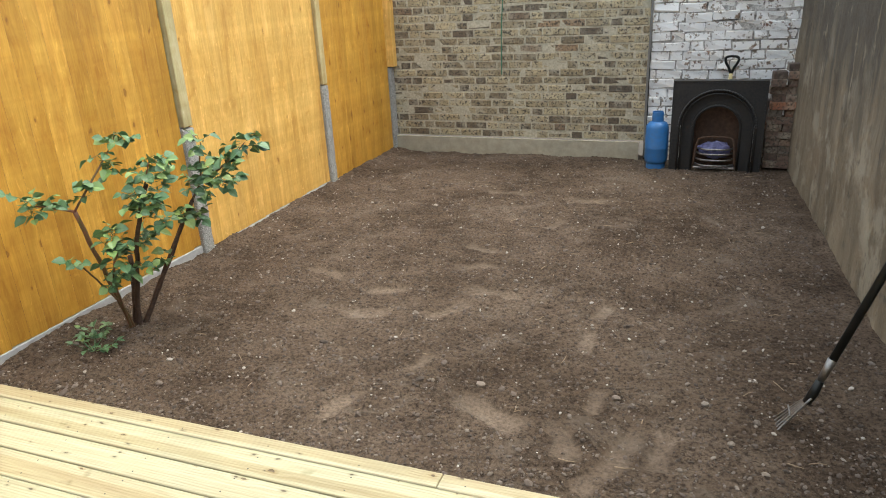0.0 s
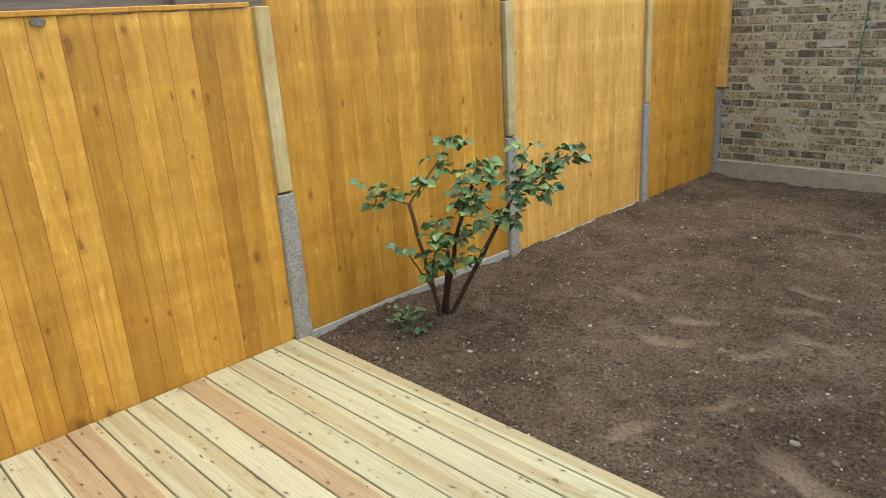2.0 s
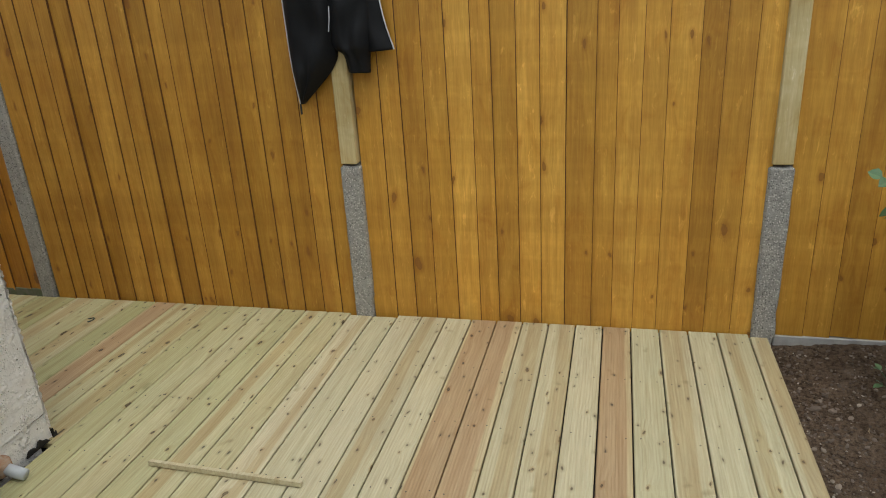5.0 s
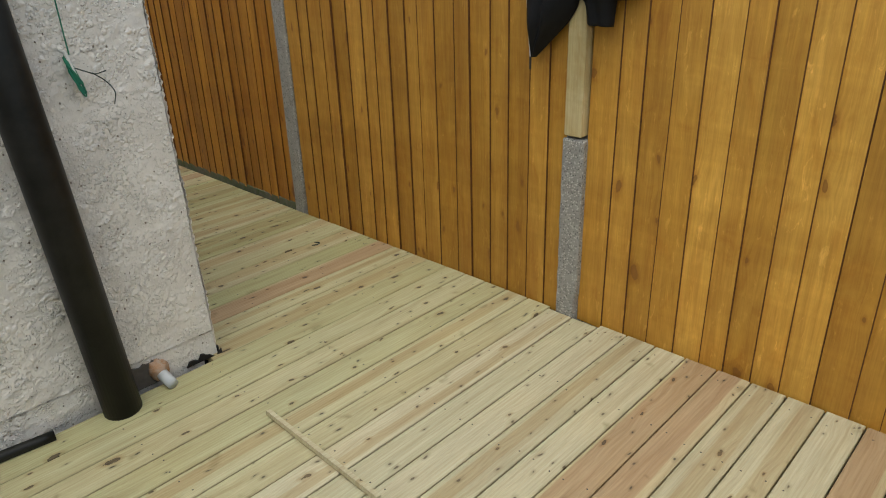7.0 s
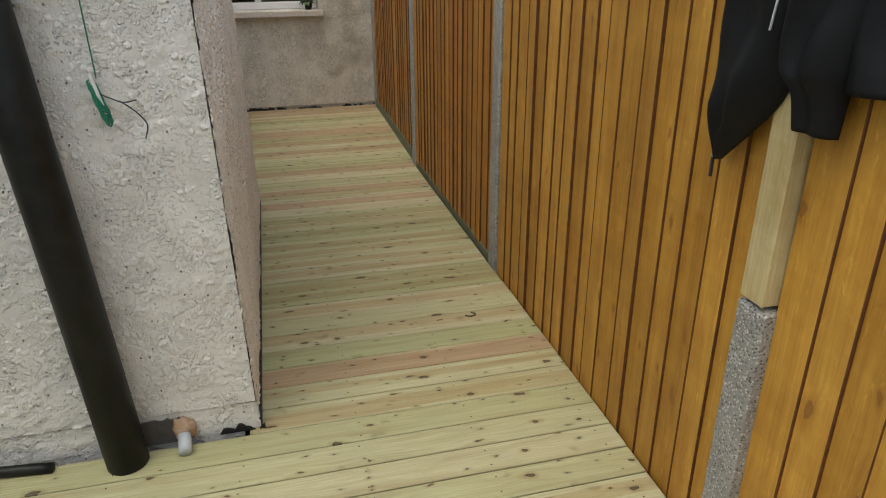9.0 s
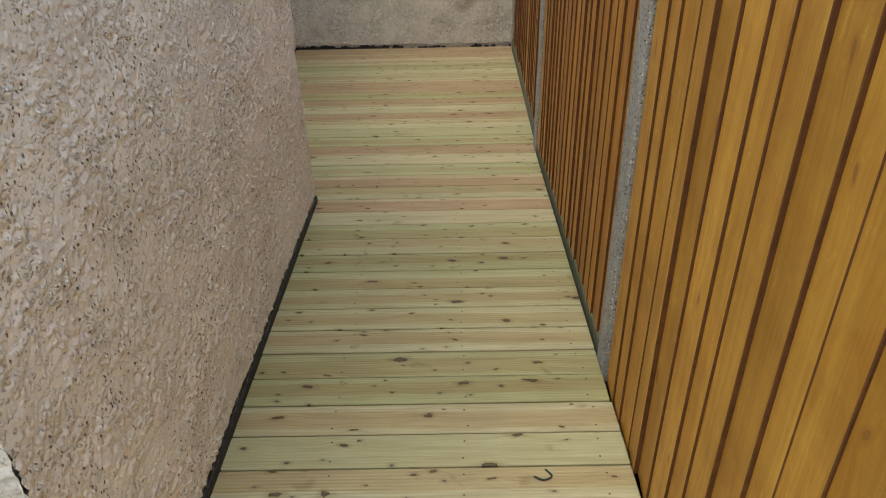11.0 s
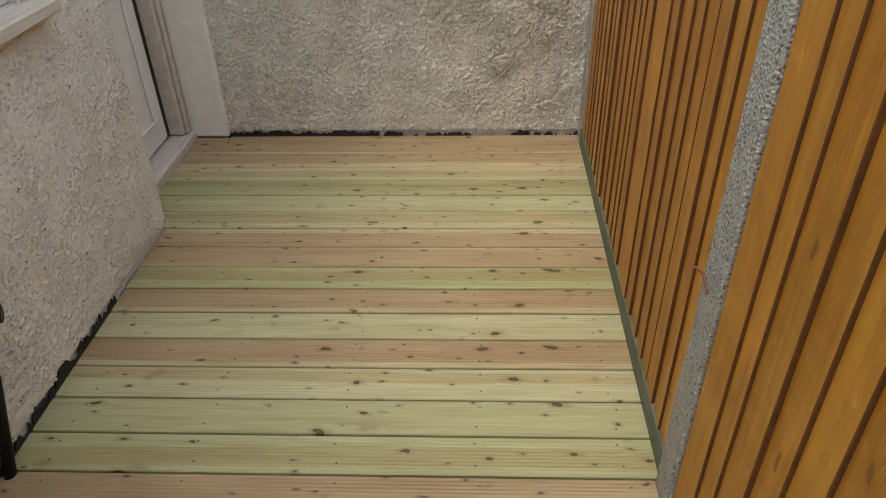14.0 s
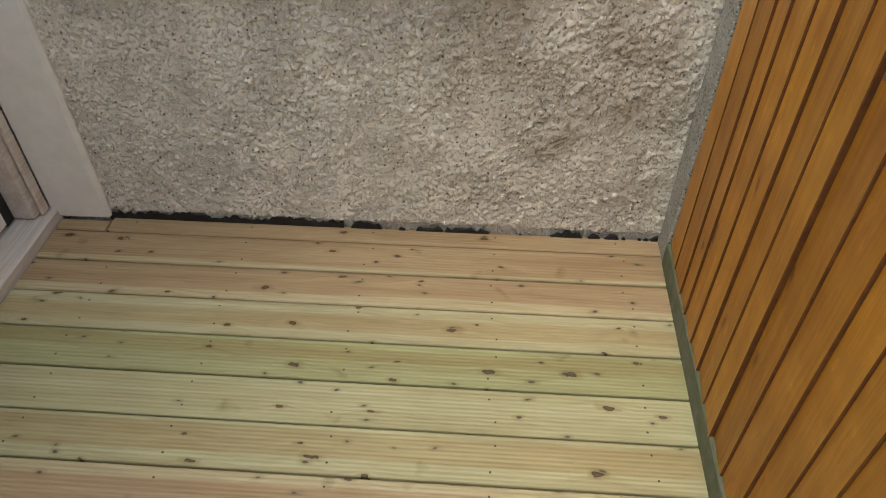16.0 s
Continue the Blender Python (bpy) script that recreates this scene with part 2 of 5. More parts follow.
def masonry(name, stops, flake=None, rough=0.9, smear=0.55):
    w = Mat(name, rough)
    r = w.rnd()
    co = w.coords((1, 1, 1), r)
    c = w.ramp(r, *stops)
    n = w.noise(28.0, 5, co, 0.65)
    c = w.mix(w.ramp(n, (0.35, 0.75), (0.65, 0.0)), c, (0.55, 0.55, 0.55), "MULTIPLY")
    c = w.mix(w.ramp(w.noise(9.0, 4, co), (0.48, 0.0), (0.66, smear)), c, (0.45, 0.40, 0.30))
    c = w.mix(w.ramp(w.noise(45.0, 5, co, 0.7), (0.51, 0.0), (0.60, smear * 1.7)), c, (0.075, 0.062, 0.045))
    if flake:
        worn = w.ramp(w.noise(17.0, 6, co, 0.7), (flake[0], 0.0), (flake[0] + 0.06, 1.0))
        c = w.mix(worn, flake[1], c)
    w.colour(c)
    w.bump(n, 0.006, 0.9)
    w.bump(w.noise(110.0, 3, co), 0.002, 0.7)
    return w.m


def plain(name, colour, rough=0.6, metal=0.0, grain=40.0, vary=0.25, depth=0.0008, other=None):
    w = Mat(name, rough, metal)
    n = w.noise(grain, 5, None, 0.6)
    dark = other or tuple(x * (1 - vary) for x in colour)
    c = w.mix(w.ramp(n, (0.35, 0.0), (0.7, 1.0)), colour, dark)
    c = w.mix(w.math("MULTIPLY", w.ramp(w.noise(grain / 9.0, 4), (0.45, 0.0), (0.7, 1.0)), 0.5), c, dark)
    w.colour(c)
    w.put(w.b.inputs["Roughness"], w.math("MULTIPLY_ADD", n, 0.2, rough - 0.1))
    w.bump(n, depth, 0.8)
    return w.m


def concrete(name, colour, speck=True):
    w = Mat(name, 0.92)
    n = w.noise(18.0, 6, None, 0.65)
    c = w.mix(w.ramp(n, (0.3, 0.0), (0.7, 1.0)), tuple(x * 0.72 for x in colour), colour)
    if speck:
        v = w.voronoi(135.0)
        sep = w.n.new("ShaderNodeSeparateColor")
        w.l.new(v["Color"], sep.inputs[0])
        c = w.mix(w.math("MULTIPLY", w.math("GREATER_THAN", sep.outputs[0], 0.66), w.ramp(v["Distance"], (0.3, 0.8), (0.5, 0.0))), c, tuple(min(0.75, x * 1.6) for x in colour))
        c = w.mix(w.math("MULTIPLY", w.math("LESS_THAN", sep.outputs[1], 0.30), w.ramp(v["Distance"], (0.3, 0.9), (0.5, 0.0))), c, tuple(x * 0.25 for x in colour))
        w.bump(v["Distance"], 0.004, 0.9)
    w.colour(c)
    w.bump(n, 0.004, 0.8)
    return w.m


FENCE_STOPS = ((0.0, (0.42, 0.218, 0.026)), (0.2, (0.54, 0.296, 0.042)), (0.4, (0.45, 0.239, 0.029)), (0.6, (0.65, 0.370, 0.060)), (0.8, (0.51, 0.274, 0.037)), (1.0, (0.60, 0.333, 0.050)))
# FENCE_STOPS scaled darker for the bay before the jacket post.
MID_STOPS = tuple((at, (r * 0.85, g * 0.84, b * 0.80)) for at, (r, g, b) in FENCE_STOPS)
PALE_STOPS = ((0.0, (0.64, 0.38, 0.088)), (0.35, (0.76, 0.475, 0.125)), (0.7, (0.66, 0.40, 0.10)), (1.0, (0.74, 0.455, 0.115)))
# Passage bays: deeper stain plus the passage's lower light, both in the colour.
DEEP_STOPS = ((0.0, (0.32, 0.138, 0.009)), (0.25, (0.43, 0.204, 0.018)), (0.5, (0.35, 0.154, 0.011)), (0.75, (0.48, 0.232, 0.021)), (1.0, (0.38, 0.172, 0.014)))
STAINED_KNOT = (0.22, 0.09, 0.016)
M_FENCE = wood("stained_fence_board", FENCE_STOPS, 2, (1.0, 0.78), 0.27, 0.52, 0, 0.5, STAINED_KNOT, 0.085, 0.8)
M_FENCE_MID = wood("darker_fence_board", MID_STOPS, 2, (1.0, 0.78), 0.27, 0.52, 0, 0.5, STAINED_KNOT, 0.085, 0.8)
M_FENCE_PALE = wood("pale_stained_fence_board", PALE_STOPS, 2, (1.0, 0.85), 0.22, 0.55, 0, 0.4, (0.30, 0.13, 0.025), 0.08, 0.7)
M_FENCE_DEEP = wood("deep_stained_shaded_fence_board", DEEP_STOPS, 2, (1.0, 0.80), 0.30, 0.46, 0, 0.5, (0.13, 0.048, 0.010), 0.085, 0.85)
# Board edges: soaked stain plus the shadow line between boards, both as colour.
M_FENCE_EDGE = plain("stain_and_shadow_board_edge", (0.13, 0.046, 0.009), 0.7, 0, 30.0, 0.4)
DECK_KNOT = (0.032, 0.022, 0.010)
M_DECK_PINK = wood("pinkish_decking_board", ((0.0, (0.45, 0.395, 0.24)), (1.0, (0.51, 0.445, 0.285))), 0, (1.0, 0.5), 0.30, 0.62, 26.0, 0.3, DECK_KNOT, 0.056, 0.95, ((0.82, 0.70, 0.66), 1.1, 0.050))
M_DECK = wood("greenish_decking_board", ((0.0, (0.375, 0.380, 0.20)), (0.25, (0.475, 0.45, 0.28)), (0.5, (0.39, 0.405, 0.215)), (0.75, (0.495, 0.465, 0.295)), (1.0, (0.415, 0.405, 0.235))), 0, (1.0, 0.42), 0.28, 0.62, 26.0, 0.3, DECK_KNOT, 0.056, 0.95, ((0.88, 0.79, 0.70), 0.6, 0.018))
M_DECK_PALE = wood("pale_dry_decking_board", ((0.0, (0.43, 0.41, 0.27)), (0.3, (0.51, 0.48, 0.335)), (0.6, (0.45, 0.44, 0.295)), (1.0, (0.53, 0.495, 0.345))), 0, (1.0, 0.6), 0.28, 0.62, 26.0, 0.3, (0.07, 0.045, 0.02), 0.045, 0.9, ((0.86, 0.79, 0.70), 0.75, 0.018))
M_POST_WOOD = wood("treated_timber", ((0.0, (0.47, 0.40, 0.20)), (1.0, (0.53, 0.44, 0.22))), 2, (0.6, 0.7), 0.22, 0.7, 0, 0.3, (0.14, 0.09, 0.04), 0.08)
M_OLD_WOOD = wood("weathered_grey_board", ((0.0, (0.16, 0.14, 0.13)), (1.0, (0.24, 0.21, 0.19))), 1, (0.8, 0.8), 0.6, 0.85)
M_SILL_WOOD = wood("worn_white_timber", ((0.0, (0.60, 0.56, 0.53)), (1.0, (0.66, 0.62, 0.59))), 1, (0.8, 0.9), 0.30, 0.8, 0, 0.4, (0.15, 0.11, 0.09))
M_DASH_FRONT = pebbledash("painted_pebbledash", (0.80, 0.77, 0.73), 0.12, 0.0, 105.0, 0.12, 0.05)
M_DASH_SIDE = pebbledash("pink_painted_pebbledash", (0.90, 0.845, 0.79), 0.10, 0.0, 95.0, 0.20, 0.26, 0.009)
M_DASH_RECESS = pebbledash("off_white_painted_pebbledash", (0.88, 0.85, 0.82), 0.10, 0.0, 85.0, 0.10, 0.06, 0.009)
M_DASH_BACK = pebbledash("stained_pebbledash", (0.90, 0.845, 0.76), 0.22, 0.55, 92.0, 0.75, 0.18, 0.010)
M_PLASTER = plain("smooth_painted_render", (0.80, 0.77, 0.72), 0.85, 0, 14.0, 0.12, 0.002)
M_CONCRETE = concrete("aggregate_concrete", (0.37, 0.36, 0.33))
M_GRAVEL_BOARD = concrete("gravel_board_concrete", (0.44, 0.43, 0.41), False)
M_PLINTH = concrete("plinth_concrete", (0.44, 0.385, 0.28), False)
M_MOSSY = plain("mossy_board", (0.15, 0.14, 0.11), 0.9, 0, 22.0, 0.3, 0.003, (0.075, 0.105, 0.04))
M_BRICK = masonry("stock_brick", ((0.0, (0.14, 0.105, 0.07)), (0.15, (0.31, 0.24, 0.145)), (0.45, (0.48, 0.385, 0.225)), (0.65, (0.60, 0.49, 0.30)), (0.85, (0.42, 0.33, 0.195)), (0.95, (0.15, 0.115, 0.08)), (1.0, (0.42, 0.28, 0.16))), smear=0.6)
M_WHITE_BRICK = masonry("whitewashed_brick", ((0.0, (0.25, 0.16, 0.11)), (0.6, (0.33, 0.24, 0.17)), (1.0, (0.30, 0.17, 0.12))), (0.55, (0.86, 0.83, 0.79)))
M_LOOSE_BRICK = masonry("loose_brick", ((0.0, (0.10, 0.075, 0.065)), (0.5, (0.22, 0.14, 0.10)), (0.8, (0.30, 0.20, 0.14)), (1.0, (0.42, 0.17, 0.09))))
M_MORTAR = plain("lime_mortar", (0.58, 0.51, 0.37), 0.95, 0, 60.0, 0.4, 0.004)
M_WHITE_MORTAR = plain("whitewashed_mortar", (0.70, 0.66, 0.61), 0.95, 0, 34.0, 0.65, 0.006, (0.10, 0.085, 0.07))
M_IRON = plain("cast_iron", (0.022, 0.023, 0.024), 0.5, 0.3, 60.0, 0.4, 0.0012, (0.045, 0.040, 0.036))
M_RUST = plain("rusty_fireback", (0.10, 0.055, 0.032), 0.85, 0.1, 30.0, 0.5, 0.003)
M_BLACK_PIPE = plain("black_painted_pipe", (0.006, 0.0065, 0.006), 0.45, 0, 14.0, 0.5, 0.002, (0.017, 0.017, 0.015))
M_BLACK_PIPE.node_tree.nodes['Principled BSDF'].inputs['Specular IOR Level'].default_value = 0.25
M_TAR = plain("black_damp_proofing", (0.012, 0.011, 0.011), 0.6, 0, 50.0, 0.4, 0.003)
M_GAS = plain("blue_cylinder_paint", (0.035, 0.17, 0.45), 0.45, 0, 30.0, 0.35, 0.0006, (0.05, 0.15, 0.33))
M_BRASS = plain("dull_brass", (0.33, 0.24, 0.10), 0.45, 0.8)
M_STEEL = plain("worn_steel", (0.32, 0.30, 0.28), 0.45, 0.9, 50.0, 0.5)
M_SCREW = plain("screw_steel", (0.10, 0.09, 0.075), 0.5, 0.6)
M_CLOTH = plain("black_nylon", (0.009, 0.0095, 0.011), 0.6, 0, 220.0, 0.3, 0.0006)
M_CLOTH.node_tree.nodes['Principled BSDF'].inputs['Specular IOR Level'].default_value = 0.2
M_PIPING = plain("pale_reflective_piping", (0.62, 0.63, 0.66), 0.5)
M_STRING = plain("green_string", (0.02, 0.17, 0.10), 0.8)
M_DARK_STRING = plain("dark_string", (0.02, 0.035, 0.03), 0.8)
M_WHITE_PLASTIC = plain("white_plastic", (0.72, 0.72, 0.70), 0.4, 0, 30, 0.08)
M_GREY_PLASTIC = plain("grey_pipe_plastic", (0.50, 0.53, 0.56), 0.4, 0, 30, 0.15)
M_RUSTY_MORTAR = plain("rust_stained_mortar", (0.42, 0.36, 0.30), 0.95, 0, 45.0, 0.4, 0.006, (0.36, 0.17, 0.06))
M_PAINT = plain("white_gloss_paint", (0.82, 0.80, 0.79), 0.4, 0, 12.0, 0.1, 0.0006)
# Near-black fill: the shade of open gaps put into the colour.
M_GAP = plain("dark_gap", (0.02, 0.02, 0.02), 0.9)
M_BARK = plain("rose_cane_bark", (0.10, 0.055, 0.035), 0.85, 0, 60.0, 0.45, 0.003, (0.045, 0.03, 0.022))
M_RED_CANE = plain("young_red_cane", (0.20, 0.07, 0.045), 0.6, 0, 40.0, 0.4, 0.001, (0.10, 0.09, 0.03))
M_FUEL = plain("blue_fuel_bag", (0.16, 0.16, 0.33), 0.5, 0, 25.0, 0.5, 0.004, (0.05, 0.05, 0.12))
M_INSIDE = plain("dim_room_paint", (0.32, 0.29, 0.26), 0.9)
M_ROOF = plain("roof_felt", (0.07, 0.07, 0.075), 0.95)


def leaf_material():
    w = Mat("rose_leaf", 0.45)
    c = w.ramp(w.island(), (0.0, (0.05, 0.11, 0.042)), (0.4, (0.085, 0.17, 0.07)), (0.75, (0.13, 0.225, 0.10)), (0.92, (0.18, 0.28, 0.075)), (1.0, (0.25, 0.30, 0.08)))
    c = w.mix(w.ramp(w.noise(60.0, 3), (0.4, 0.0), (0.7, 0.35)), c, (0.13, 0.19, 0.10))
    w.colour(c)
    w.b.inputs["Subsurface Weight"].default_value = 0.0
    w.bump(w.noise(150.0, 2), 0.001, 0.6)
    return w.m


def soil_material():
    w = Mat("bare_garden_soil", 0.97)
    w.b.inputs["Specular IOR Level"].default_value = 0.15
    big = w.noise(1.1, 5, None, 0.6)
    fine = w.noise(55.0, 6, None, 0.7)
    crumb = w.noise(160.0, 4, None, 0.7)
    c = w.mix(w.ramp(big, (0.38, 0.0), (0.60, 1.0)), (0.105, 0.072, 0.047), (0.186, 0.136, 0.096))
    c = w.mix(w.ramp(fine, (0.36, 1.0), (0.56, 0.0)), c, (0.30, 0.28, 0.27), "MULTIPLY")
    c = w.mix(w.ramp(crumb, (0.56, 0.0), (0.70, 0.6)), c, (0.23, 0.19, 0.155))
    c = w.mix(w.ramp(w.noise(7.0, 5, None, 0.65), (0.42, 0.55), (0.56, 0.0)), c, (0.55, 0.52, 0.50), "MULTIPLY")
    c = w.mix(w.ramp(w.noise(2.6, 6, None, 0.7, 0.8), (0.56, 0.0), (0.66, 0.5)), c, (0.20, 0.158, 0.12))
    tread = w.n.new("ShaderNodeAttribute")
    tread.attribute_name = "trodden"
    c = w.mix(w.math("MULTIPLY", tread.outputs["Fac"], 0.22), c, (0.19, 0.152, 0.115))
    w.colour(c)
    keep = w.math("SUBTRACT", 1.0, w.math("MULTIPLY", tread.outputs["Fac"], 0.75))
    w.bump(w.math("MULTIPLY", crumb, keep), 0.008, 0.9)
    w.bump(w.math("MULTIPLY", fine, keep), 0.02, 0.9)
    return w.m


def stained_wall_material():
    w = Mat("stained_old_render", 0.95)
    streak = w.noise(1.0, 6, w.coords((1, 2.4, 0.7)), 0.66, 0.3)
    blot = w.noise(3.2, 6, None, 0.65)
    c = w.mix(w.ramp(streak, (0.38, 0.0), (0.62, 1.0)), (0.13, 0.10, 0.062), (0.27, 0.215, 0.14))
    c = w.mix(w.ramp(blot, (0.52, 0.0), (0.62, 0.6)), c, (0.38, 0.33, 0.24))
    c = w.mix(w.ramp(w.noise(14.0, 5), (0.6, 0.0), (0.72, 0.7)), c, (0.07, 0.06, 0.045))
    # black weathering running down from the coping, and pale scars where the coat has flaked
    high = w.n.new("ShaderNodeSeparateXYZ")
    w.l.new(w.co, high.inputs[0])
    run = w.math("ADD", w.math("MULTIPLY", high.outputs[2], 0.42), w.math("MULTIPLY", w.noise(1.0, 6, w.coords((1, 4.5, 0.5)), 0.7, 0.5), 1.0))
    c = w.mix(w.ramp(run, (0.72, 0.0), (1.12, 0.85)), c, (0.075, 0.062, 0.045))
    scar = w.noise(1.0, 7, w.coords((1, 9.0, 2.2)), 0.72, 0.8)
    c = w.mix(w.ramp(scar, (0.60, 0.0), (0.66, 0.6)), c, (0.36, 0.30, 0.20))
    c = w.mix(w.ramp(scar, (0.32, 0.7), (0.38, 0.0)), c, (0.06, 0.05, 0.038))
    w.colour(c)
    w.bump(scar, 0.02, 0.8)
    w.bump(blot, 0.02, 0.7)
    w.bump(w.noise(45.0, 5), 0.005, 0.8)
    return w.m


M_LEAF, M_SOIL, M_RIGHT_WALL = leaf_material(), soil_material(), stained_wall_material()
M_PEBBLE = Mat("pebbles", 0.9)
M_PEBBLE.colour(M_PEBBLE.ramp(M_PEBBLE.island(), (0.0, (0.07, 0.052, 0.040)), (0.55, (0.13, 0.10, 0.078)), (0.8, (0.16, 0.125, 0.10)), (0.975, (0.24, 0.20, 0.16)), (1.0, (0.50, 0.46, 0.40))))
M_PEBBLE = M_PEBBLE.m
M_GLASS = bpy.data.materials.new("window_glass")
M_GLASS.use_nodes = True
gb = M_GLASS.node_tree.nodes["Principled BSDF"]
gb.inputs["Transmission Weight"].default_value, gb.inputs["Roughness"].default_value, gb.inputs["IOR"].default_value = 1.0, 0.02, 1.45


# ---- mesh helpers ----
def mesh_of(name, bm, material, smooth=False):
    me = bpy.data.meshes.new(name)
    bm.to_mesh(me)
    bm.free()
    if material:
        me.materials.append(material)
    if smooth:
        for p in me.polygons:
            p.use_smooth = True
    return me


def thing(name, bm, material, label, category, kind="", group="", smooth=False):
    return tagged(new(name, mesh_of(name, bm, material, smooth)), label, category, group, kind)


def empty(name, place, label, category, kind="", group=""):
    ob = new(name)
    ob.location = place
    ob.empty_display_size = 0.1
    return tagged(ob, label, category, group, kind)


def part(name, bm, material, parent, label="", smooth=False):
    """A mesh in world metres, hung under a thing."""
    ob = new(name, mesh_of(name, bm, material, smooth))
    hang(ob, parent)
    return tagged(ob, label)


def hang(ob, parent):
    ob.parent = parent
    m = Matrix.Translation(parent.location)
    if parent.parent:
        m = Matrix.Translation(parent.parent.location) @ parent.matrix_parent_inverse @ m
    ob.matrix_parent_inverse = m.inverted()
    return ob


def box(bm, x0, x1, y0, y1, z0, z1, bevel=0.0, m=None):
    k = bmesh.ops.create_cube(bm, size=1.0)
    vs = k["verts"]
    for v in vs:
        v.co = Vector(((x0 + x1) / 2 + v.co.x * (x1 - x0), (y0 + y1) / 2 + v.co.y * (y1 - y0), (z0 + z1) / 2 + v.co.z * (z1 - z0)))
    if bevel:
        es = list({e for v in vs for e in v.link_edges})
        r = bmesh.ops.bevel(bm, geom=es, offset=bevel, segments=1, affect="EDGES")
        vs = list({v for f in r["faces"] for v in f.verts})
    if m:
        bmesh.ops.transform(bm, matrix=m, verts=vs)
    return bm


def boxed(*a, **k):
    return box(bmesh.new(), *a, **k)


def tube(bm, points, radii, sides=8, cap=True):
    """A tapered tube along points."""
    rings = []
    pts = [Vector(p) for p in points]
    for i, p in enumerate(pts):
        d = (pts[min(i + 1, len(pts) - 1)] - pts[max(i - 1, 0)]).normalized()
        a = d.cross(Vector((0.31, 0.87, 0.38))).normalized()
        b = d.cross(a)
        r = radii[i] if isinstance(radii, (list, tuple)) else radii
        rings.append([bm.verts.new(p + r * (math.cos(2 * math.pi * k / sides) * a + math.sin(2 * math.pi * k / sides) * b)) for k in range(sides)])
    for r0, r1 in zip(rings, rings[1:]):
        for k in range(sides):
            bm.faces.new((r0[k], r0[(k + 1) % sides], r1[(k + 1) % sides], r1[k]))
    if cap:
        bm.faces.new(rings[0][::-1])
        bm.faces.new(rings[-1])
    return bm


def lathe(bm, profile, cx, cy, sides=28):
    rings = [[bm.verts.new((cx + r * math.cos(2 * math.pi * k / sides), cy + r * math.sin(2 * math.pi * k / sides), z)) for k in range(sides)] for r, z in profile]
    for r0, r1 in zip(rings, rings[1:]):
        for k in range(sides):
            bm.faces.new((r0[k], r0[(k + 1) % sides], r1[(k + 1) % sides], r1[k]))
    bm.faces.new(rings[0][::-1])
    bm.faces.new(rings[-1])
    return bm


def curve_points(*pts, steps=6):
    """A Catmull-Rom line through pts."""
    p = [Vector(q) for q in pts]
    p = [2 * p[0] - p[1]] + p + [2 * p[-1] - p[-2]]
    out = []
    for a, b, c, d in zip(p, p[1:], p[2:], p[3:]):
        for k in range(steps):
            t = k / steps
            out.append(0.5 * ((2 * b) + (c - a) * t + (2 * a - 5 * b + 4 * c - d) * t * t + (3 * b - a - 3 * c + d) * t ** 3))
    out.append(p[-2])
    return out


def rough_sheet(origin, u, v, nu, nv, height):
    """A grid from origin along u and v, pushed out along u x v by height(point)."""
    bm = bmesh.new()
    o, u, v = Vector(origin), Vector(u), Vector(v)
    n = u.cross(v).normalized()
    rows = []
    for j in range(nv + 1):
        row = []
        for i in range(nu + 1):
            p = o + u * (i / nu) + v * (j / nv)
            row.append(bm.verts.new(p + n * height(p)))
        rows.append(row)
    for j in range(nv):
        for i in range(nu):
            bm.faces.new((rows[j][i], rows[j][i + 1], rows[j + 1][i + 1], rows[j + 1][i]))
    return bm


def dash_stones(p, bare):
    """Thrown stones standing out of the coat, 0 to 1; few where the coat was left bare."""
    d = noise.voronoi(p * 62)[0][0]
    keep = min(1.0, max(0.0, 0.5 - bare + 1.6 * noise.noise(p * 7) + 0.9 * noise.noise(p * 31)))
    return keep * max(0.0, 1.0 - (d / 0.62) ** 2)


def dash_height(p, bare=0.0, deep=0.0085):
    return 0.004 * noise.noise(p * 9) + deep * dash_stones(p, bare) + 0.002 * noise.noise(p * 110)


# ---- ground ----
def soil_level(x, y):
    return -0.068 - 0.0095 * (y - 2.07)


bm = boxed(-400, 400, -400, 400, -0.6, -0.32)
thing("ground", bm, plain("distant_earth", (0.10, 0.08, 0.06), 0.95, 0, 2.0, 0.4), "bare brown earth reaching past the garden walls", "ground", "structure")

TREADS = [(-0.96, 2.87, 80, 0.13), (-1.17, 2.46, 75, 0.13), (-1.46, 3.33, 20, 0.17), (-1.93, 3.74, -10, 0.16), (-0.86, 3.70, 0, 0.17), (-1.47, 3.63, 15, 0.15),
          (-1.04, 3.43, 50, 0.15), (-0.23, 3.61, 80, 0.12), (-0.25, 3.26, 85, 0.13), (-0.75, 4.97, 70, 0.12), (-0.53, 2.56, -25, 0.20), (-0.22, 2.48, -70, 0.16),
          (0.03, 2.51, 70, 0.15), (0.15, 2.51, 80, 0.15), (-1.09, 4.08, 25, 0.15), (-0.14, 2.78, 85, 0.11), (-1.16, 4.42, -20, 0.14), (-0.60, 5.6, 5, 0.22), (-1.3, 5.7, 0, 0.2), (-0.05, 2.3, 60, 0.14)]


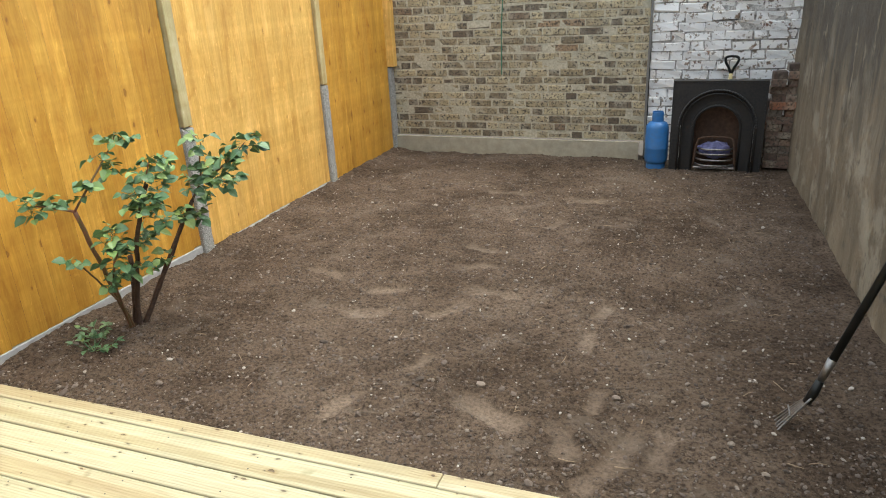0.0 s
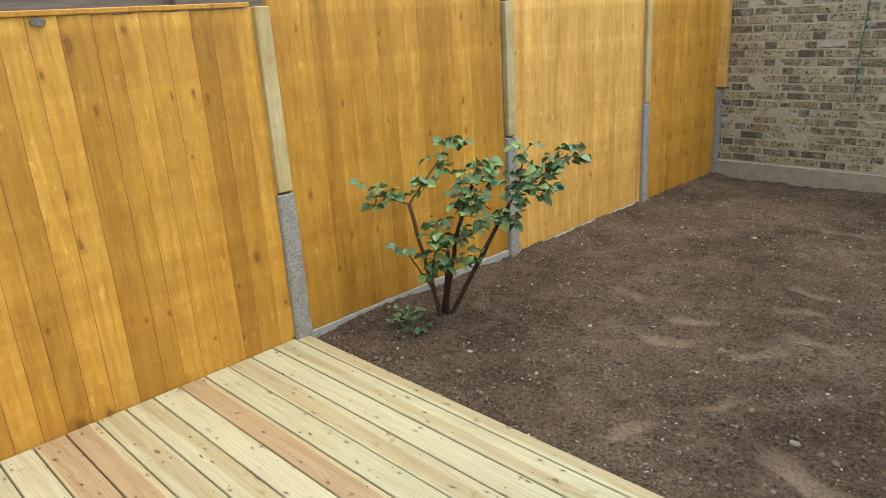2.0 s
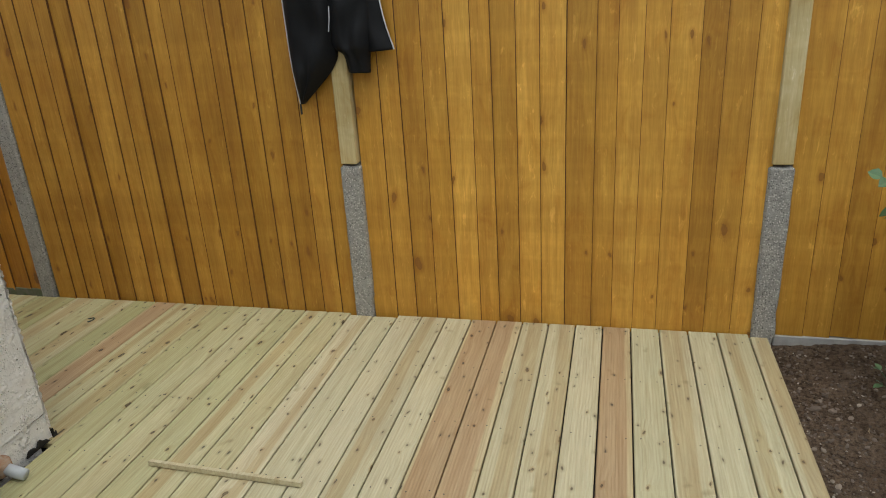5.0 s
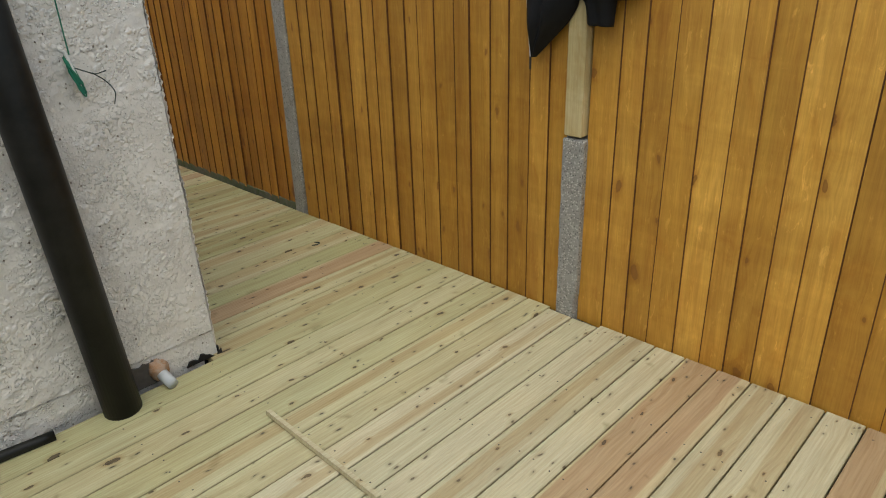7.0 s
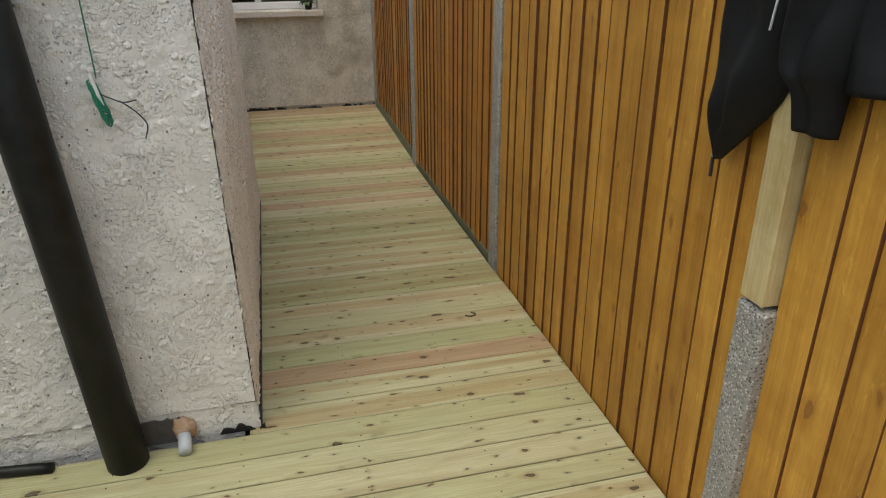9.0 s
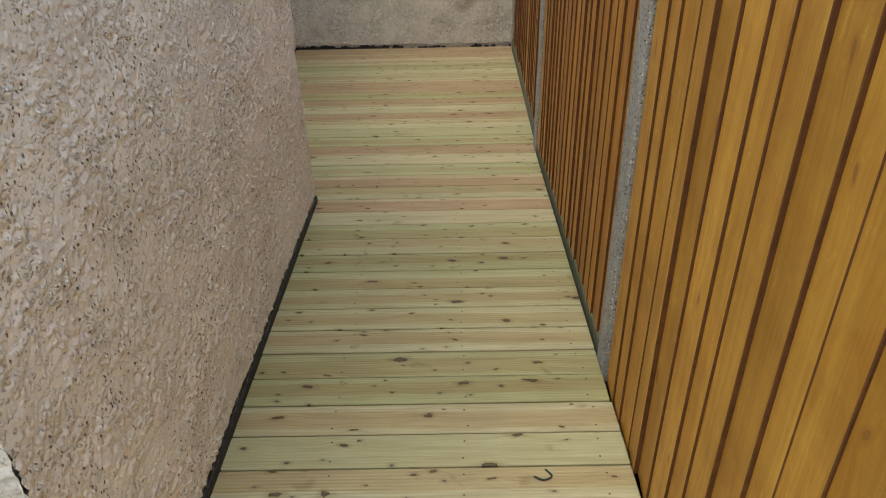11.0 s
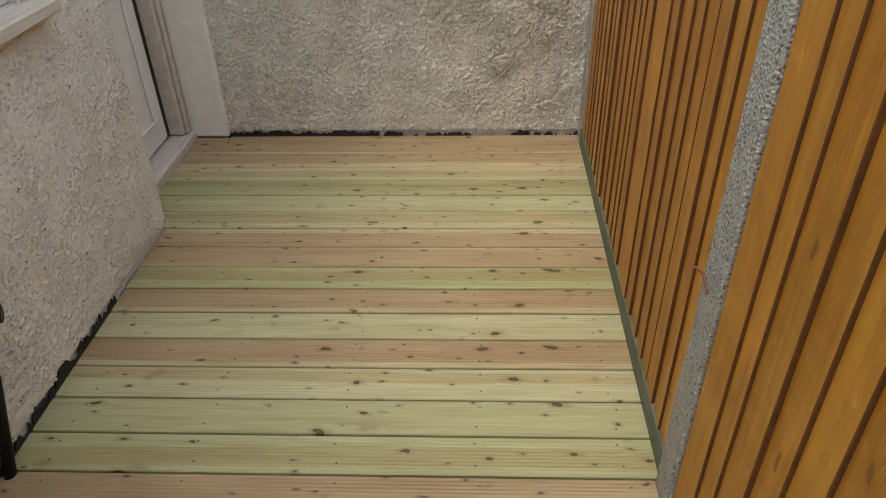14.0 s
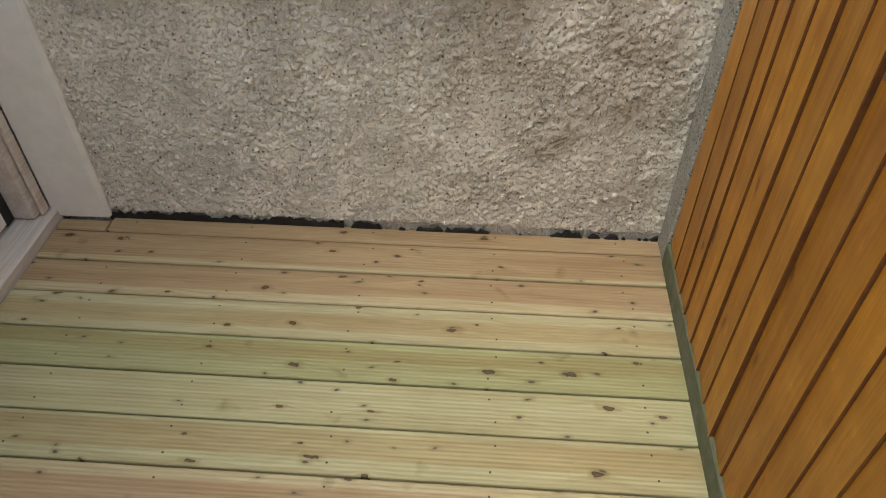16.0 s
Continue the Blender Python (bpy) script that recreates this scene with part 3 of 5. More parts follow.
def tread(x, y):
    """How far a spot lies in a boot print, 0 to 1."""
    best = 0.0
    for cx, cy, turn, half in TREADS:
        dx, dy = x - cx, y - cy
        if abs(dx) > 0.4 or abs(dy) > 0.4:
            continue
        c, s = math.cos(radians(turn)), math.sin(radians(turn))
        a, b = (c * dx + s * dy) / half, (c * dy - s * dx) / (half * 0.42)
        b /= 1.0 - 0.18 * math.cos(3.0 * a)
        q = abs(a) ** 3 + abs(b) ** 3 + 0.9 * noise.noise(Vector((x * 11, y * 11, 1.7))) + 0.4 * noise.noise(Vector((x * 40, y * 40, 2.7)))
        best = max(best, min(1.0, max(0.0, (1.15 - q) / 0.9)))
    return best


def soil_height(x, y):
    p = Vector((x, y, 0))
    t = tread(x, y)
    h = 0.022 * noise.noise(p * 1.7) + 0.012 * noise.noise(p * 6 + Vector((3, 1, 0)))
    h += (1 - 0.85 * t) * (0.009 * noise.noise(p * 17) + 0.008 * abs(noise.noise(p * 34)) + 0.005 * noise.noise(p * 70)) - 0.012 * t
    edge = min(1.0, max(0.0, (y - 2.05) / 0.3))
    h += 0.04 * max(0.0, min(1.0, (-2.62 - x) / 0.3)) ** 2
    return soil_level(x, y) + h * (0.35 + 0.65 * edge), t


def soil_bed():
    x0, x1, y0, y1, nx, ny = -3.02, 1.22, 1.95, 7.2, 220, 270
    verts, tr = [], []
    for j in range(ny + 1):
        for i in range(nx + 1):
            x, y = x0 + (x1 - x0) * i / nx, y0 + (y1 - y0) * (j / ny) ** 1.15
            z, t = soil_height(x, y)
            verts.append((x, y, z))
            tr.append(t)
    w = nx + 1
    faces = [(j * w + i, j * w + i + 1, (j + 1) * w + i + 1, (j + 1) * w + i) for j in range(ny) for i in range(nx)]
    me = bpy.data.meshes.new("soil_bed")
    me.from_pydata(verts, [], faces)
    me.materials.append(M_SOIL)
    me.attributes.new("trodden", "FLOAT", "POINT").data.foreach_set("value", tr)
    for p in me.polygons:
        p.use_smooth = True
    return tagged(new("ground", me), "bare raked brown garden soil with boot prints", "soil", "", "structure")


soil_bed()


def scatter(name, count, size, label, category, flat=0.7, seed=1, material=None, where=None):
    """Loose crumbs and stones pressed into the soil, as one stuff object."""
    rng = random.Random(seed)
    verts, faces = [], []
    shape = bmesh.new()
    bmesh.ops.create_icosphere(shape, subdivisions=1, radius=1.0)
    shape.verts.ensure_lookup_table()
    sv = [v.co.copy() for v in shape.verts]
    sf = [[v.index for v in f.verts] for f in shape.faces]
    shape.free()
    while len(verts) < count * len(sv):
        x, y = rng.uniform(-2.9, 1.1), 2.1 + 4.9 * rng.random() ** 1.3
        if x > 1.2 - 0.06 * y or (tread(x, y) > 0.3 and rng.random() < 0.85) or (where and not where(x, y)):
            continue
        r = rng.uniform(*size) * (0.6 + rng.random() ** 3)
        z = soil_height(x, y)[0]
        turn = Euler((rng.uniform(0, 6), rng.uniform(0, 6), rng.uniform(0, 6))).to_matrix()
        k = len(verts)
        s = (rng.uniform(0.7, 1.4), rng.uniform(0.6, 1.0), rng.uniform(0.5, 0.9))
        for v in sv:
            q = turn @ Vector((v.x * s[0], v.y * s[1], v.z * s[2])) * r * rng.uniform(0.8, 1.15)
            verts.append((x + q.x, y + q.y, z + q.z * flat + r * 0.15))
        faces += [[k + i for i in f] for f in sf]
    me = bpy.data.meshes.new(name)
    me.from_pydata(verts, [], faces)
    me.materials.append(material or M_PEBBLE)
    return tagged(new(name, me), label, category, "", "stuff")


scatter("soil_crumbs", 22000, (0.003, 0.010), "small clods and stones strewn over the soil", "clods", seed=3)
scatter("soil_clods", 700, (0.008, 0.018), "larger dark clods of earth on the soil", "clods", seed=5)
M_FLINT = plain("pale_stone", (0.50, 0.46, 0.40), 0.8, 0, 30.0, 0.3)
scatter("stones", 130, (0.004, 0.010), "small pale stones and shell fragments on the soil", "stones", seed=8, material=M_FLINT)


def twigs():
    rng = random.Random(11)
    bm = bmesh.new()
    for _ in range(90):
        x, y, a, l = rng.uniform(-2.7, 0.95), rng.uniform(2.15, 6.6), rng.uniform(0, 6.3), rng.uniform(0.02, 0.07)
        pts = []
        for k in (-1, 0, 1):
            px, py = x + k * l / 2 * math.cos(a), y + k * l / 2 * math.sin(a) + rng.uniform(-0.004, 0.004)
            pts.append((px, py, soil_height(px, py)[0] + 0.006))
        tube(bm, pts, [0.0018, 0.0024, 0.0012], 5)
    return thing("twigs", bm, plain("dry_twig", (0.30, 0.22, 0.14), 0.9), "dry twigs and straw scattered on the soil", "twigs", "stuff")


twigs()

# ---- fence ----
FENCE_X = -2.935
POSTS = [(-5.895, "end"), (-3.76, "tall"), (-1.835, "tall"), (0.135, "wood"), (2.045, "wood"), (3.84, "wood"), (5.625, "wood"), (7.03, "wood")]


def fence_line(y):
    """Where the foot of the last bay stands: it runs out of square towards the house."""
    return -2.938 - 0.0225 * max(0.0, -3.81 - y)


def concrete_post(y, top, low=-0.5):
    bm = boxed(-3.02, -2.905 if y > -1 else -2.923, y - 0.050, y + 0.050, low, top, 0.008)
    rng = random.Random(int(y * 100))
    bmesh.ops.subdivide_edges(bm, edges=[e for e in bm.edges if e.calc_length() > 0.3], cuts=24)
    for v in bm.verts:
        v.co += Vector((noise.noise(v.co * 21), noise.noise(v.co * 19 + Vector((7, 0, 0))), 0)) * 0.003
        if v.co.z < 0.12 and v.co.y > y and rng.random() < 0.5:
            v.co.y -= 0.012 * rng.random()
    return thing("fence_post", bm, M_CONCRETE, "grey aggregate concrete fence post with worn edges", "fence post", "", "fence posts")


def timber_extension(y, low, top, wide=0.042, orange=False):
    bm = boxed(-2.99, -2.86 if orange else -2.902, y - wide, y + wide - (0.02 if orange else 0), low, top, 0.004)
    return thing("post_extension", bm, M_FENCE_PALE if orange else M_POST_WOOD, "greenish treated timber upright standing on a concrete post" if not orange else "orange stained timber upright beside the brick wall", "timber post", "", "post extensions")


for y, sort in POSTS:
    if sort == "end":
        thing("fence_post", boxed(-3.06, -2.982, -5.948, -5.85, -0.3, 2.3, 0.006), M_CONCRETE, "slim grey concrete post against the house wall", "fence post", "", "fence posts")
    elif sort == "tall":
        concrete_post(y, 1.95)
    else:
        top = 0.79 if y < 7 else 0.76
        concrete_post(y, top)
        timber_extension(y, top + 0.012, {0.135: 1.72, 2.045: 1.69, 3.84: 1.66, 5.625: 1.61, 7.03: 1.65}[y], 0.040 if y < 7 else 0.055, y > 7)

# bays between posts: bottom, top, board colour
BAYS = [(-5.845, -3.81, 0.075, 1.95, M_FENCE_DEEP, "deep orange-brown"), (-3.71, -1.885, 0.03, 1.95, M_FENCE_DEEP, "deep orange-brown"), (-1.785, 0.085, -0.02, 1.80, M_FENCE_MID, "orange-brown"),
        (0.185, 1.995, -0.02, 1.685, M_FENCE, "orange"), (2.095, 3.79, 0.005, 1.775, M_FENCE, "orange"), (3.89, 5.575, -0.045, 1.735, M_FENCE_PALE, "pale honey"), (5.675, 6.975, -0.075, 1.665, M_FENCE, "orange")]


def feather_board(width, z0, z1, proud):
    """Wedge-shaped board: thick at +y, thin at -y, in its own coordinates."""
    bm = bmesh.new()
    prof = [(-0.030, 0.0), (-0.030, width + 0.018), (0.0022, width + 0.018), (0.004, width + 0.0158), (0.0035 - proud, 0.0)]
    a = [bm.verts.new((x, y, z0)) for x, y in prof]
    b = [bm.verts.new((x, y, z1)) for x, y in prof]
    bm.faces.new(a[::-1])
    bm.faces.new(b)
    for i in range(len(prof)):
        j = (i + 1) % len(prof)
        bm.faces.new((a[i], a[j], b[j], b[i]))
    bmesh.ops.recalc_face_normals(bm, faces=bm.faces)
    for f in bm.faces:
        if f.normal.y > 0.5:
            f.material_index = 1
    return bm


def fence_panel(y0, y1, z0, z1, material, tone):
    rng = random.Random(int(y0 * 50) + 7)
    ob = empty("fence", (FENCE_X, y0, z0), tone + " stained featheredge fence panel of upright overlapping boards", "fence", "", "fence bays")
    n = round((y1 - y0) / (0.098 if y0 < -1.8 else 0.105))
    p = (y1 - y0) / n
    kinds = []
    for k in (0.55, 0.85, 1.05, 1.3):
        me = mesh_of("board", feather_board(p, 0, z1 - z0, k * (0.0080 if y0 < -1.8 else 0.0085)), material)
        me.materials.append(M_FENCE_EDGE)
        kinds.append(me)
    for i in range(n):
        b = new("board", rng.choice(kinds))
        b.parent = ob
        b.location = (rng.uniform(-0.003, 0.002), i * p + rng.uniform(-0.012, 0.012) - (0.012 if i == n - 1 else 0), rng.uniform(-0.004, 0.004))
        b.rotation_euler = (rng.uniform(-0.004, 0.004), 0, rng.uniform(-0.012, 0.012))
    part("capping_rail", boxed(-2.995, -2.925, y0, y1, z1 + 0.004, z1 + 0.026, 0.003), material, ob)
    part("backing_rail", boxed(-3.03, -2.985, y0, y1, z0 + 0.2, z0 + 0.27), material, ob)
    part("backing_rail", boxed(-3.03, -2.985, y0, y1, z1 - 0.35, z1 - 0.28), material, ob)
    if y0 < -5:
        ob.location.x = fence_line(y0)
        ob.rotation_euler.z = -math.atan(0.0225)
    return ob


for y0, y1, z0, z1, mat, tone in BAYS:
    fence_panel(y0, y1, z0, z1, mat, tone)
    mossy = y0 < -2
    top = z0 + 0.01 if mossy else -0.05 if y0 < 2 else z0 - 0.004
    bm = boxed(-2.995, -2.932 if mossy else -2.928, y0, y1, -0.45, top, 0.004)
    if y0 < -5:
        for v in bm.verts:
            v.co.x += fence_line(v.co.y) - fence_line(-3.81)
    thing("gravel_board", bm, M_MOSSY if mossy else M_GRAVEL_BOARD, "mossy green gravel board under the fence" if mossy else "grey concrete gravel board under the fence", "gravel board", "", "gravel boards")


def fence_tag(y, z):
    """The small oval maker's plate, blank."""
    bm = bmesh.new()
    bmesh.ops.create_cone(bm, cap_ends=True, segments=20, radius1=0.03, radius2=0.028, depth=0.006)
    bmesh.ops.transform(bm, matrix=Matrix.Translation((-2.922, y, z)) @ Matrix.Rotation(radians(90), 4, "Y") @ Matrix.Diagonal((0.55, 1.0, 1.0, 1)), verts=bm.verts)
    return thing("plate", bm, M_STEEL, "small oval metal plate fixed to the fence panel", "plate")


fence_tag(1.085, 1.668)
fence_tag(2.95, 1.745)
fence_tag(4.75, 1.705)

# neighbour's weathered boards past the fence
ob = empty("neighbour_fence", (-3.6, 1.0, -0.3), "weathered grey horizontal-board fence of the neighbouring garden", "fence")
for i in range(20):
    z = -0.3 + i * 0.125
    part("board", boxed(-3.63 + 0.004 * (i % 2), -3.6, -1.6, 2.75, z, z + 0.12, 0.003), M_OLD_WOOD, ob)
part("post", boxed(-3.598, -3.53, 1.93, 2.0, -0.3, 2.2, 0.004), M_OLD_WOOD, ob)

# ---- decking ----
DECK_EDGE = 2.07
JOINTS = [-5.95] + [-5.87 + 0.13790 * n for n in range(20)] + [-3.112 + 0.13425 * n for n in range(8)] + [-2.038 + 0.13155 * n for n in range(11)] + [-0.591 + 0.12863 * n for n in range(20)] + [1.99]
deck = empty("floor", (-1, 0, -0.03), "new pale green-yellow treated pine decking with knots", "decking", "structure")


PINK = (0.735, 0.87, 1.385, -4.97, -4.84, -4.57, -4.29, -3.73, -3.04, -3.32, -5.91, -5.80, -5.66, -1.06)


def deck_board(x0, x1, y0, y1):
    pink = any(y0 < y < y1 for y in PINK)
    ob = new("plank", mesh_of("plank", boxed(0, x1 - x0, 0, y1 - y0 - 0.0058, -0.028, 0, 0.0028), M_DECK_PINK if pink else M_DECK if y1 < 0.1 else M_DECK_PALE))
    ob.parent = deck
    rng = random.Random(int(y0 * 997) + int(x0 * 31))
    ob.location = Vector((x0, y0, rng.uniform(-0.0012, 0.0012))) - deck.location
    return ob


edges = JOINTS + [DECK_EDGE]
screws = bmesh.new()
for k, (y0, y1) in enumerate(zip(edges, edges[1:])):
    if y1 <= -0.75 + 0.09:
        x1 = -1.68 if y0 > -3.14 else -1.135
        if y0 < -5.07:
            x1 = -0.988 if y0 > -5.9 else -1.163
        cuts = [(-2.925, x1)]
    else:
        join = (-0.55, 0.35)[k % 2]
        cuts = [(-2.902, join - 0.0025), (join, 1.32)]
    clear = all(y1 < py - 0.05 or y0 > py + 0.05 for py, _ in POSTS)
    west = (-2.926 if clear else -2.902) if y0 > -1.75 else -2.921 if y0 > -3.85 else fence_line(y0) + 0.004
    for x0, x1 in cuts:
        deck_board(west if x0 < -2.5 else x0, x1, y0, min(y1, DECK_EDGE))
    rng = random.Random(k)
    for jx in (-2.85, -2.45, -2.05, -1.65, -1.25, -0.85, -0.45, -0.05, 0.35, 0.75, 1.15):
        if jx > cuts[-1][1] - 0.03:
            continue
        for dy in (0.028, 0.1):
            if y0 + dy > y1 - 0.02:
                continue
            q = bmesh.ops.create_circle(screws, cap_ends=True, segments=6, radius=0.0034)
            bmesh.ops.translate(screws, verts=q["verts"], vec=(jx + rng.uniform(-0.012, 0.012), y0 + dy + rng.uniform(-0.004, 0.004), 0.0016))
deck_board(-1.16, -0.988, -5.926, JOINTS[1])
thing("deck_screws", screws, M_SCREW, "small dark screw heads set in rows in the decking", "screws", "stuff")
part("fascia", boxed(-2.88, 1.3, 2.035, 2.058, -0.3, -0.031, 0.003), M_DECK_PALE, deck)
# Near-black sheet below the deck, its colour standing for shade between boards.
part("subfloor", boxed(-3.0, 1.3, -5.95, 2.0, -0.30, -0.05), M_GAP, deck, "near-black sheet for shade in the board gaps")

# ---- house walls ----
H = 2.4


def wall(name, blocks, sheet, material, label, bare=0.0):
    ob = empty(name, (blocks[0][0], blocks[0][2], blocks[0][4]), label, "wall", "structure")
    bm = bmesh.new()
    for b in blocks:
        box(bm, *b)
    part("masonry", bm, material, ob)
    for origin, u, v, step in sheet:
        nu, nv = int(Vector(u).length / step), int(Vector(v).length / step)
        part("render_coat", rough_sheet(origin, u, v, max(nu, 1), max(nv, 1), lambda p: dash_height(p, bare)), material, ob, smooth=True)
    return ob


# front wall, facing the garden
wall("wall_front", [(-1.66, 1.35, -0.95, -0.765, -0.3, H)], [((1.3, -0.756, 0.115), (-3.012, 0, 0), (0.040, 0, 1.9), 0.0085)], M_DASH_FRONT, "pale painted pebbledash house wall", 0.25)
wall("wall_side", [(-1.665, -1.55, -3.10, -0.952, -0.3, H)], [((-1.716, -0.748, 0.05), (-0.040, -2.355, 0), (0.040, 0, 1.9), 0.0065)], M_DASH_SIDE, "pinkish painted pebbledash wall along the passage", -0.35)
wall("wall_return", [(-1.548, -1.13, -3.095, -2.9, -0.3, H)], [], M_DASH_SIDE, "short pebbledash return wall")
wall("wall_recess", [(-1.125, -0.93, -3.60, -3.097, -0.3, H), (-1.125, -0.93, -4.62, -3.602, -0.3, 1.0), (-1.125, -0.93, -5.065, -4.622, -0.3, H), (-1.125, -0.93, -4.62, -3.602, 2.1, H), (-1.125, -0.93, -5.95, -5.067, 2.08, H)],
     [((-1.134, -3.1, 0.035), (0, -0.5, 0), (0, 0, 1.9), 0.010), ((-1.134, -3.6, 0.035), (0, -1.02, 0), (0, 0, 0.965), 0.007), ((-1.134, -4.62, 0.035), (0, -0.455, 0), (0, 0, 1.9), 0.009)], M_DASH_RECESS, "off-white painted pebbledash wall with a window and a door", -0.1)
wall("wall_back", [(-1.33, 0.2, -6.15, -5.962, -0.3, 2.7), (-3.3, -2.46, -6.15, -5.962, -0.3, 2.7), (-2.458, -1.332, -6.15, -5.962, -0.3, 0.95), (-2.458, -1.332, -6.15, -5.962, 2.1, 2.7)],
     [((-1.13, -5.952, 0.03), (-1.93, 0, 0), (0, 0, 0.90), 0.006), ((-2.46, -5.952, 0.93), (-0.60, 0, 0), (0, 0, 1.2), 0.012)], M_DASH_BACK, "cream pebbledash house wall with brown stains", -0.5)
bm = boxed(-1.16, -0.953, -5.961, -5.928, 0.0, 2.06, 0.012)
thing("trim_reveal", bm, M_PLASTER, "smooth painted render strip beside the door frame", "render strip", "structure")

# roofs and dim rooms that close the house
thing("roof_low", boxed(-1.76, 1.36, -3.1, -0.74, H + 0.002, H + 0.12), M_ROOF, "flat felt roof over the house extension", "roof", "structure")
thing("roof_back", boxed(-1.13, 1.36, -5.96, -3.102, H + 0.002, H + 0.12), M_ROOF, "flat felt roof over the kitchen", "roof", "structure")
thing("wall_room_east", boxed(0.9, 1.0, -5.96, -0.96, -0.3, H), M_INSIDE, "plain inner wall of a dim room", "wall", "structure")
thing("floor_room", boxed(-0.92, 0.9, -5.96, -0.96, -0.1, 0.0), M_INSIDE, "plain floor of a dim room", "floor", "structure")
bm = boxed(-3.3, 0.2, -8.1, -8.0, -0.3, 2.7)
box(bm, -3.4, -3.302, -8.0, -6.152, -0.3, 2.7)
box(bm, 0.2, 0.3, -8.0, -6.152, -0.3, 2.7)
thing("wall_room_south", bm, M_INSIDE, "plain inner walls of a dim back room", "wall", "structure")
thing("ceiling_room", boxed(-3.4, 0.3, -8.1, -5.97, 2.702, 2.8), M_INSIDE, "plain ceiling of a dim back room", "ceiling", "structure")

# bell-cast base, damp course and dark foot patch
def ragged_strip(name, a, b, out, z0, low, high, material, label, seed, thick=0.008):
    """A strip along a wall foot with a torn upper edge."""
    rng = random.Random(seed)
    a, b, o = Vector(a), Vector(b), Vector(out)
    n = int((b - a).length / 0.012)
    bm = bmesh.new()
    cols = []
    for i in range(n + 1):
        p = a.lerp(b, i / n)
        h = low + (high - low) * max(0.0, min(1.0, 0.5 + 1.1 * noise.noise(Vector((i * 0.11, seed, 0))) + 0.35 * rng.uniform(-1, 1)))
        q = [p + o * thick, p]
        cols.append([bm.verts.new((*q[0].xy, z0)), bm.verts.new((*q[0].xy, z0 + h)), bm.verts.new((*q[1].xy, z0 + h + 0.002))])
    for c0, c1 in zip(cols, cols[1:]):
        bm.faces.new((c0[0], c1[0], c1[1], c0[1]))
        bm.faces.new((c0[1], c1[1], c1[2], c0[2]))
    bmesh.ops.recalc_face_normals(bm, faces=bm.faces)
    return thing(name, bm, material, label, "damp course", "structure")


box_base = rough_sheet((1.3, -0.762, 0.0), (-3.02, 0, 0), (0, 0, 0.108), 220, 9, dash_height)
thing("trim_wall_foot", box_base, M_DASH_FRONT, "thin painted wall foot below the render edge", "wall foot", "structure", smooth=True)
ragged_strip("trim_damp_side", (-1.716, -0.75, 0), (-1.756, -3.10, 0), (-1, 0, 0), -0.01, 0.036, 0.05, M_TAR, "black tarred damp course along the passage wall", 2)
ragged_strip("trim_damp_recess", (-1.133, -3.12, 0), (-1.133, -4.55, 0), (-1, 0, 0), -0.01, 0.012, 0.06, M_TAR, "black flaking tar at the wall foot", 5, 0.006)
ragged_strip("trim_damp_back", (-1.15, -5.95, 0), (-1.95, -5.95, 0), (0, 1, 0), -0.01, 0.018, 0.042, M_TAR, "black torn damp course under the render", 9)
ragged_strip("trim_damp_back", (-1.97, -5.95, 0), (-2.98, -5.95, 0), (0, 1, 0), -0.01, -0.008, 0.034, M_TAR, "black torn damp course under the render", 13)
# dark strip for the recessed patch between drain pipe and overflow stub
ragged_strip("trim_damp_front", (-1.33, -0.755, 0), (-1.48, -0.755, 0), (0, 1, 0), 0.0, 0.085, 0.1, plain("dark_foot_patch", (0.09, 0.08, 0.07), 0.95), "dark patch at the wall foot", 3, 0.006)
ragged_strip("trim_damp_front", (-1.58, -0.755, 0), (-1.735, -0.755, 0), (0, 1, 0), 0.0, -0.015, 0.035, M_TAR, "black flaking tar at the wall foot", 21, 0.006)

# ---- passage: windows and door ----
def window_recess():
    ob = empty("window_1", (-1.1, -4.1, 1.0), "white painted timber window with a sloping sill", "window", "structure")
    part("window_sill", boxed(-1.20, -0.95, -4.70, -3.55, 1.004, 1.045, 0.006), M_SILL_WOOD, ob, "worn pale timber sill")
    fr = part("window_frame", boxed(-1.09, -1.02, -4.62, -3.602, 1.047, 1.13, 0.005), M_PAINT, ob)
    part("window_frame", boxed(-1.09, -1.02, -4.62, -4.55, 1.132, 2.1, 0.005), M_PAINT, ob)
    part("window_frame", boxed(-1.09, -1.02, -3.672, -3.602, 1.132, 2.1, 0.005), M_PAINT, ob)
    p = part("pane", boxed(-1.06, -1.054, -4.548, -3.674, 1.132, 2.1), M_GLASS, ob)
    p.visible_shadow = False


def window_back():
    ob = empty("window_2", (-1.9, -6.0, 0.96), "back room window with a painted stone sill", "window", "structure")
    part("window_sill", boxed(-2.51, -1.28, -6.08, -5.872, 0.90, 0.962, 0.008), M_SILL_WOOD, ob, "cream painted sill")
    for x0, x1, z0, z1 in ((-2.455, -1.335, 0.964, 1.03), (-2.455, -2.39, 1.032, 2.1), (-1.40, -1.335, 1.032, 2.1), (-1.93, -1.87, 1.032, 2.1)):
        part("window_frame", boxed(x0, x1, -6.10, -6.04, z0, z1, 0.005), M_PAINT, ob)
    for x0, x1 in ((-2.388, -1.932), (-1.868, -1.402)):
        p = part("pane", boxed(x0, x1, -6.075, -6.069, 1.032, 2.1), M_GLASS, ob)
        p.visible_shadow = False


window_recess()
window_back()


